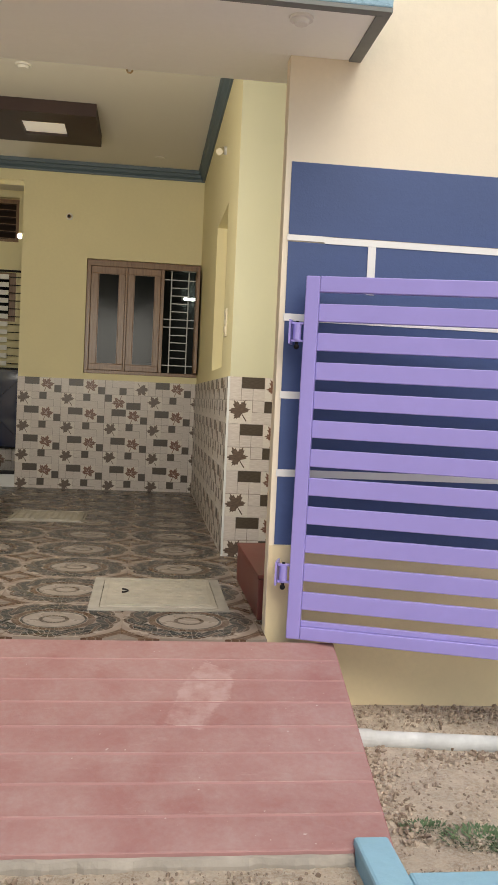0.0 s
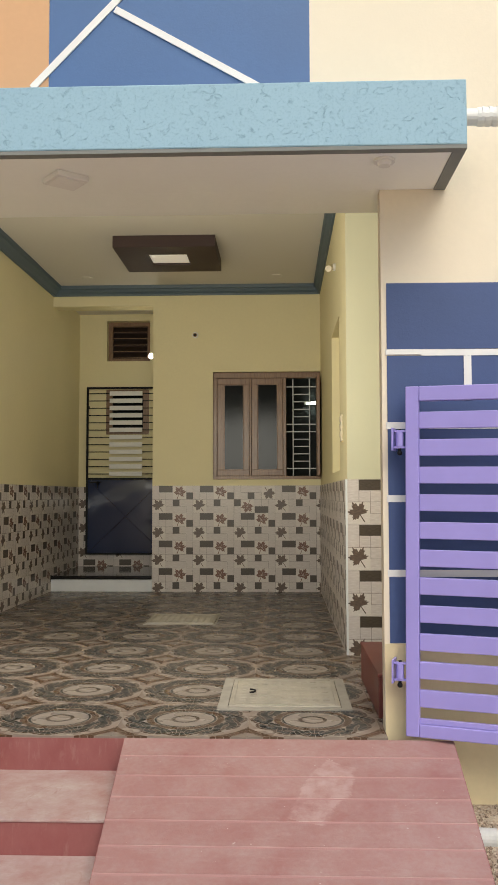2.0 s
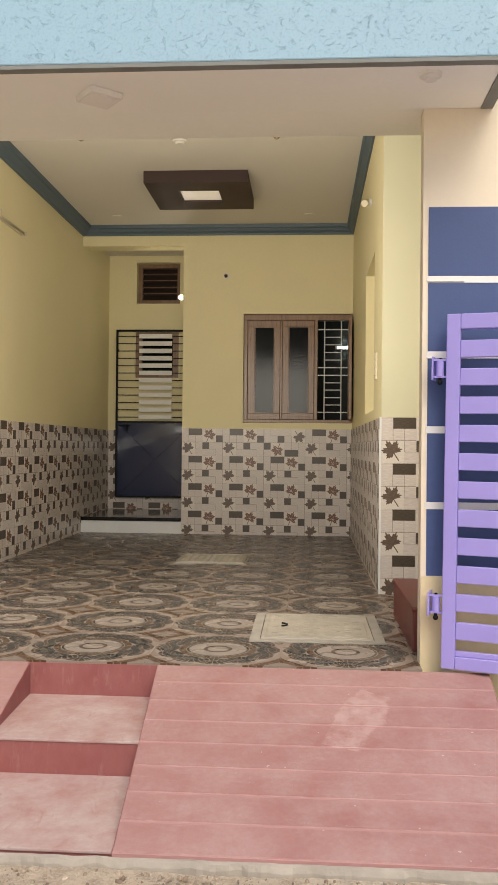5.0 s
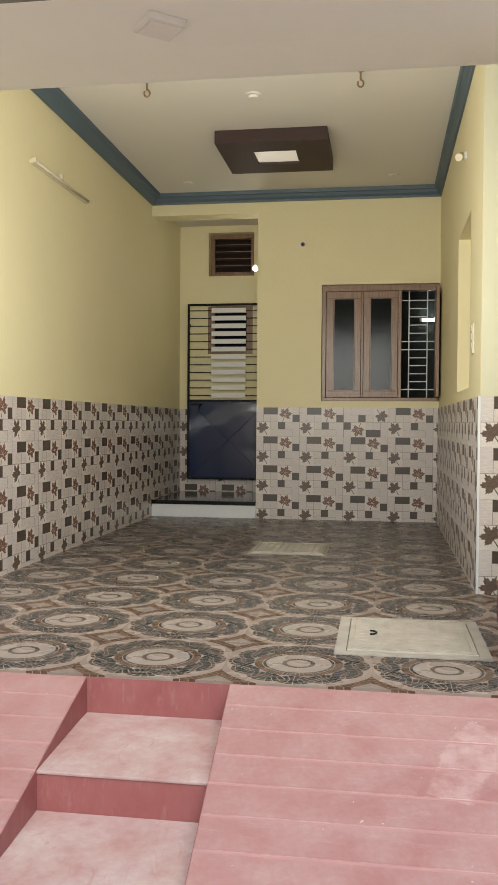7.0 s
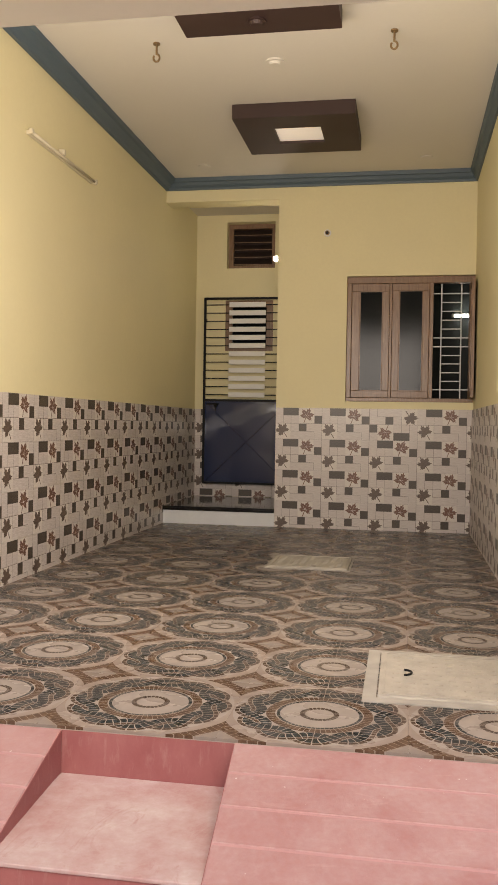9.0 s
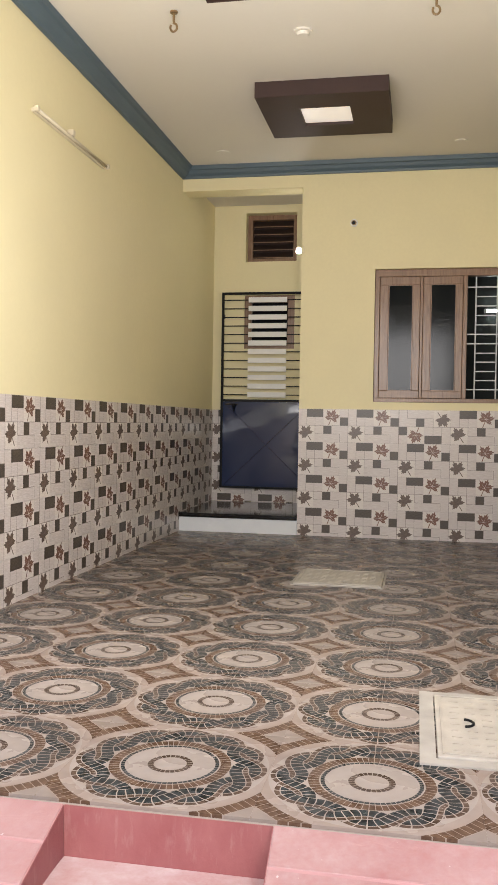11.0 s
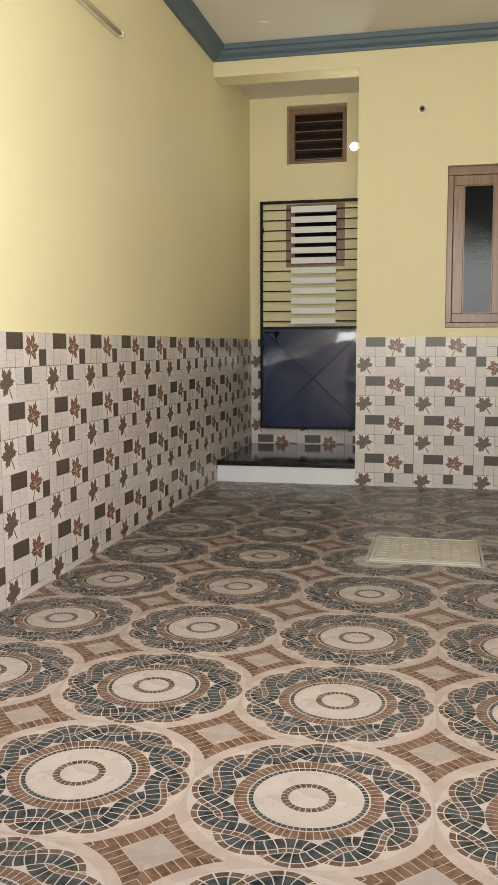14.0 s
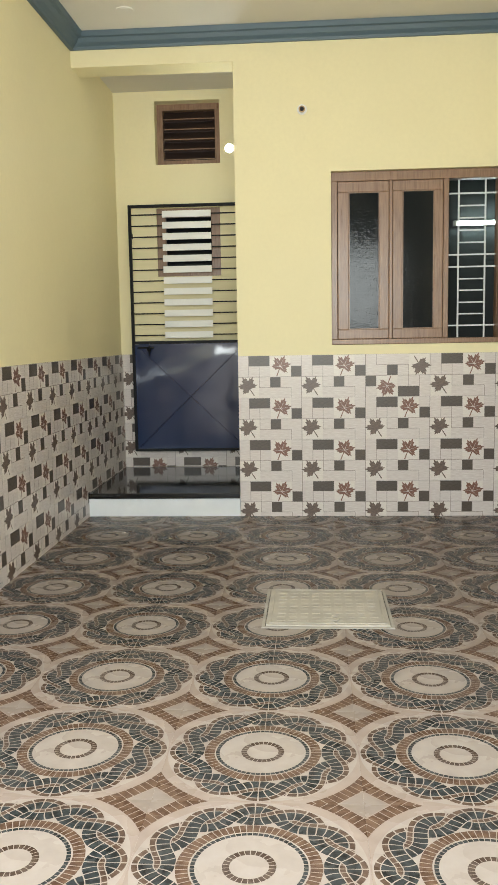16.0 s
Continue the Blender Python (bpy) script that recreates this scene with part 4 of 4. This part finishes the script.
def dado_tile(u0, u1, v0, v1, flip):
    """One 450 x 300 tile in its own plane (x along, z up), printed pieces inlaid, cut to the given extent."""
    C = 0.075
    bm = bmesh.new()
    box(bm, 0.0006, 6 * C - 0.0006, 0.0, 0.008, 0.0006, 4 * C - 0.0006)

    def patch(pts, mat, lift):
        f = bm.faces.new([bm.verts.new((x, -lift, z)) for x, z in pts])
        f.normal_update()
        if f.normal.y > 0:
            f.normal_flip()
        f.material_index = mat

    def rect(i0, i1, j0, j1, mat, lift, inset=0.001):
        x0, x1, z1, z0 = i0 * C + inset, i1 * C - inset, 4 * C - j0 * C - inset, 4 * C - j1 * C + inset
        patch([(x0, z0), (x1, z0), (x1, z1), (x0, z1)], mat, lift)
    for i0, i1, j0, j1 in ((1, 3, 0, 1), (5, 6, 1, 2), (3, 4, 2, 3)):
        rect(i0, i1, j0, j1, 1, 0.0006, 0.0015)
    for i0, i1, j0, j1 in ((3, 5, 0, 2), (0, 2, 2, 4)):
        rect(i0, i1, j0, j1, 5, 0.0003, 0.003)
    w = 0.0017 / C
    for a in ((2 - w, 2 + w, 1, 3), (1 - w, 1 + w, 0, 2), (0, 3, 2 - w, 2 + w), (2, 5, 3 - w, 3 + w), (5 - w, 5 + w, 3, 4), (5, 6, 1 - w, 1 + w),
              (4, 6, 2 - w, 2 + w), (4 - w, 4 + w, 2, 3), (6 - 2 * w, 6, 0, 4)):
        rect(*a, 4, 0.0004, 0.0)
    for cx, cz, turn, mat in ((4 * C, 3 * C - 0.003, -22, 2), (0.97 * C, 1.05 * C, 32, 3)):
        o = leaf(cx, cz, 0.086, turn, LOBES)
        n = len(o)
        mid = bm.verts.new((cx, -0.0009, cz))
        vs = [bm.verts.new((x, -0.0009, z)) for x, z in o]
        for k in range(n):
            f = bm.faces.new((mid, vs[k], vs[(k + 1) % n]))
            f.normal_update()
            if f.normal.y > 0:
                f.normal_flip()
            f.material_index = mat
        # pale veins from the stem to the lobe tips
        for ang, ln in LOBES:
            if ang == -90 or mat == 3:
                continue
            d = Vector((math.cos(radians(ang + turn)), math.sin(radians(ang + turn))))
            k, e = Vector((-d.y, d.x)) * 0.0014, d * 0.086 * ln * 0.8
            patch([(cx - k.x, cz - k.y), (cx + k.x, cz + k.y), (cx + e.x, cz + e.y)], 5, 0.0012)
    if flip:
        bmesh.ops.rotate(bm, verts=bm.verts, cent=(3 * C, 0, 2 * C), matrix=Matrix.Rotation(math.pi, 3, "Y"))
    for co, no, on in (((u0, 0, 0), (-1, 0, 0), u0 > 0.001), ((u1, 0, 0), (1, 0, 0), u1 < 6 * C - 0.001),
                       ((0, 0, v0), (0, 0, -1), v0 > 0.001), ((0, 0, v1), (0, 0, 1), v1 < 4 * C - 0.001)):
        if on:
            bmesh.ops.bisect_plane(bm, geom=bm.verts[:] + bm.edges[:] + bm.faces[:], plane_co=co, plane_no=no, clear_outer=True)
    return mesh_of(bm, "tile", TILE)


dado_cache = {}


def dado(wall_name, origin, turn, length, phase=0.0, z_low=0.0, flips=(), W=0.45):
    """Four courses of tiles from the top down along a wall. origin: the start of the run at floor level; turn: its heading."""
    H, k = 0.30, W / 0.45
    holder = structure(wall_name, boxed(0.001, length - 0.001, -0.004, -0.0005, z_low, ZDADO), GROUT, "printed maple leaf wall tiles on the lower wall", "wall tiling")
    holder.matrix_world = pose(origin[0], origin[1], 0, 0, 0, turn)
    c = -1
    while c * W - phase < length:
        s = c * W - phase
        u0, u1 = max(0.0, -s / k), min(0.45, (length - s) / k)
        if u1 - u0 > 0.004:
            for row in range(4):
                zt = ZDADO - row * H
                v0 = max(0.0, z_low - (zt - H))
                if v0 > H - 0.005:
                    continue
                key = (round(u0, 4), round(u1, 4), round(v0, 4), (c, row) in flips)
                if key not in dado_cache:
                    dado_cache[key] = dado_tile(u0, u1, v0, H, key[3])
                ob = new("tile", dado_cache[key])
                ob.parent = holder
                ob.location = (s, -0.0125, zt - H)
                ob.scale = (k, 1, 1)
        c += 1


dado("tiling_back", (0.0, YB), 0, XR, 0.0, 0.0, {(2, 0)})
dado("tiling_left", (XL, 0.43), 90, YN - 0.43, 0.025, W=0.445)
dado("tiling_right", (XR, YB), -90, YB - YP, 0.0)
dado("tiling_pier", (XR, YP), 0, 0.75, 0.0)
dado("tiling_recess", (XL, YN), 0, -XL, 0.0, 0.173)

structure("trim_tile_corner", boxed(XR - 0.0135, XR - 0.0003, YP - 0.0135, YP - 0.0003, 0.001, ZDADO), MARBLE, "white corner strip between the wall tiles", "trim")

# ---- loose ground cover ----
def gravel():
    """Scattered pebbles and crumbs, each a crumpled twelve-cornered stone."""
    rng = random.Random(4)
    seed = bmesh.new()
    bmesh.ops.create_icosphere(seed, subdivisions=1, radius=1.0)
    base = [v.co.copy() for v in seed.verts]
    tris = [[v.index for v in f.verts] for f in seed.faces]
    seed.free()
    spots = [(rng.uniform(2.12, 4.0), rng.uniform(-1.15, 0.1), 1.0) for _ in range(4200)]
    spots += [(rng.uniform(-1.4, 2.6), -1.22 - abs(rng.gauss(0, 0.3)), 1.0) for _ in range(4200)]
    spots += [(rng.uniform(2.15, 4.0), rng.gauss(0.03, 0.07), 1.3) for _ in range(1100)]
    spots += [(rng.uniform(2.15, 4.0), rng.gauss(-0.45, 0.06), 1.4) for _ in range(1000)]
    spots += [(2.15 + abs(rng.gauss(0, 0.06)), rng.uniform(-1.1, 0.1), 1.3) for _ in range(500)]
    verts, faces = [], []
    for x, y, big in spots:
        if y > 0.105 or (1.95 < x < 2.09 and y < -1.1):
            continue
        r = (0.0018 + 0.0075 * rng.random() ** 3.2) * big
        m = (Matrix.Translation((x, y, ZG + r * 0.4)) @ Euler((rng.random() * 6, rng.random() * 6, rng.random() * 6)).to_matrix().to_4x4()
             @ Matrix.Diagonal((r * 1.2, r, r * 0.7, 1)))
        n = len(verts)
        for v in base:
            verts.append(m @ v + Vector((rng.uniform(-1, 1), rng.uniform(-1, 1), rng.uniform(-1, 1))) * r * 0.36)
        faces += [[n + i for i in f] for f in tris]
    me = bpy.data.meshes.new("gravel")
    me.from_pydata(verts, [], faces)
    me.materials.append(STONE)
    tagged(new("gravel", me), "loose grey and brown gravel on the soil", "gravel", "", "stuff")


def stones():
    m = Mat("gravel_stone", 0.85)
    geo = m.t.nodes.new("ShaderNodeNewGeometry")
    r = m.val(geo.outputs["Random Per Island"])
    c = m.mix(r, (0.17, 0.115, 0.078), (0.47, 0.385, 0.30))
    m.color(m.mix(m.ramp(m.noise(120, 4), 0.3, 0.7) * 0.4, c, (0.22, 0.17, 0.13)))
    m.bump(m.noise(150, 4), 0.4, 0.003)
    return m.m


STONE = stones()
gravel()

LEAFGREEN = paint("weed_green", (0.085, 0.14, 0.06), 0.6, 0.3, 30, 0.1)


def weed(x, y, n, spread, seed):
    rng = random.Random(seed)
    t = thing("weed", "low green weed growing in the dry soil", "weed", x, y, ZG, 0, "weeds in the bed")
    bm = bmesh.new()
    for _ in range(n):
        a, d = rng.random() * math.tau, spread * rng.random() ** 0.6
        px, py = d * math.cos(a), d * math.sin(a) * 0.6
        h, w, lean = rng.uniform(0.006, 0.02), rng.uniform(0.002, 0.0045), rng.uniform(0.4, 1.6)
        ca, sa = math.cos(a + rng.uniform(-1, 1)), math.sin(a + rng.uniform(-1, 1))
        pts = [(0, 0, 0), (0.45, 1, 0.6), (1, 0.15, 1.0)]
        prev = None
        for s, wide, up in pts:
            cx, cy, cz = px + ca * lean * h * s, py + sa * lean * h * s, h * up * (1 - 0.25 * s)
            q = [bm.verts.new((cx - sa * w * wide, cy + ca * w * wide, cz)), bm.verts.new((cx + sa * w * wide, cy - ca * w * wide, cz))]
            if prev:
                bm.faces.new((prev[0], prev[1], q[1], q[0]))
            prev = q
    tagged(part("leaves", bm, LEAFGREEN, t), kind="stuff")


weed(2.40, -1.06, 420, 0.13, 1)
weed(2.53, -1.14, 480, 0.12, 2)
weed(2.66, -0.80, 260, 0.09, 3)
weed(2.24, -0.98, 150, 0.07, 5)
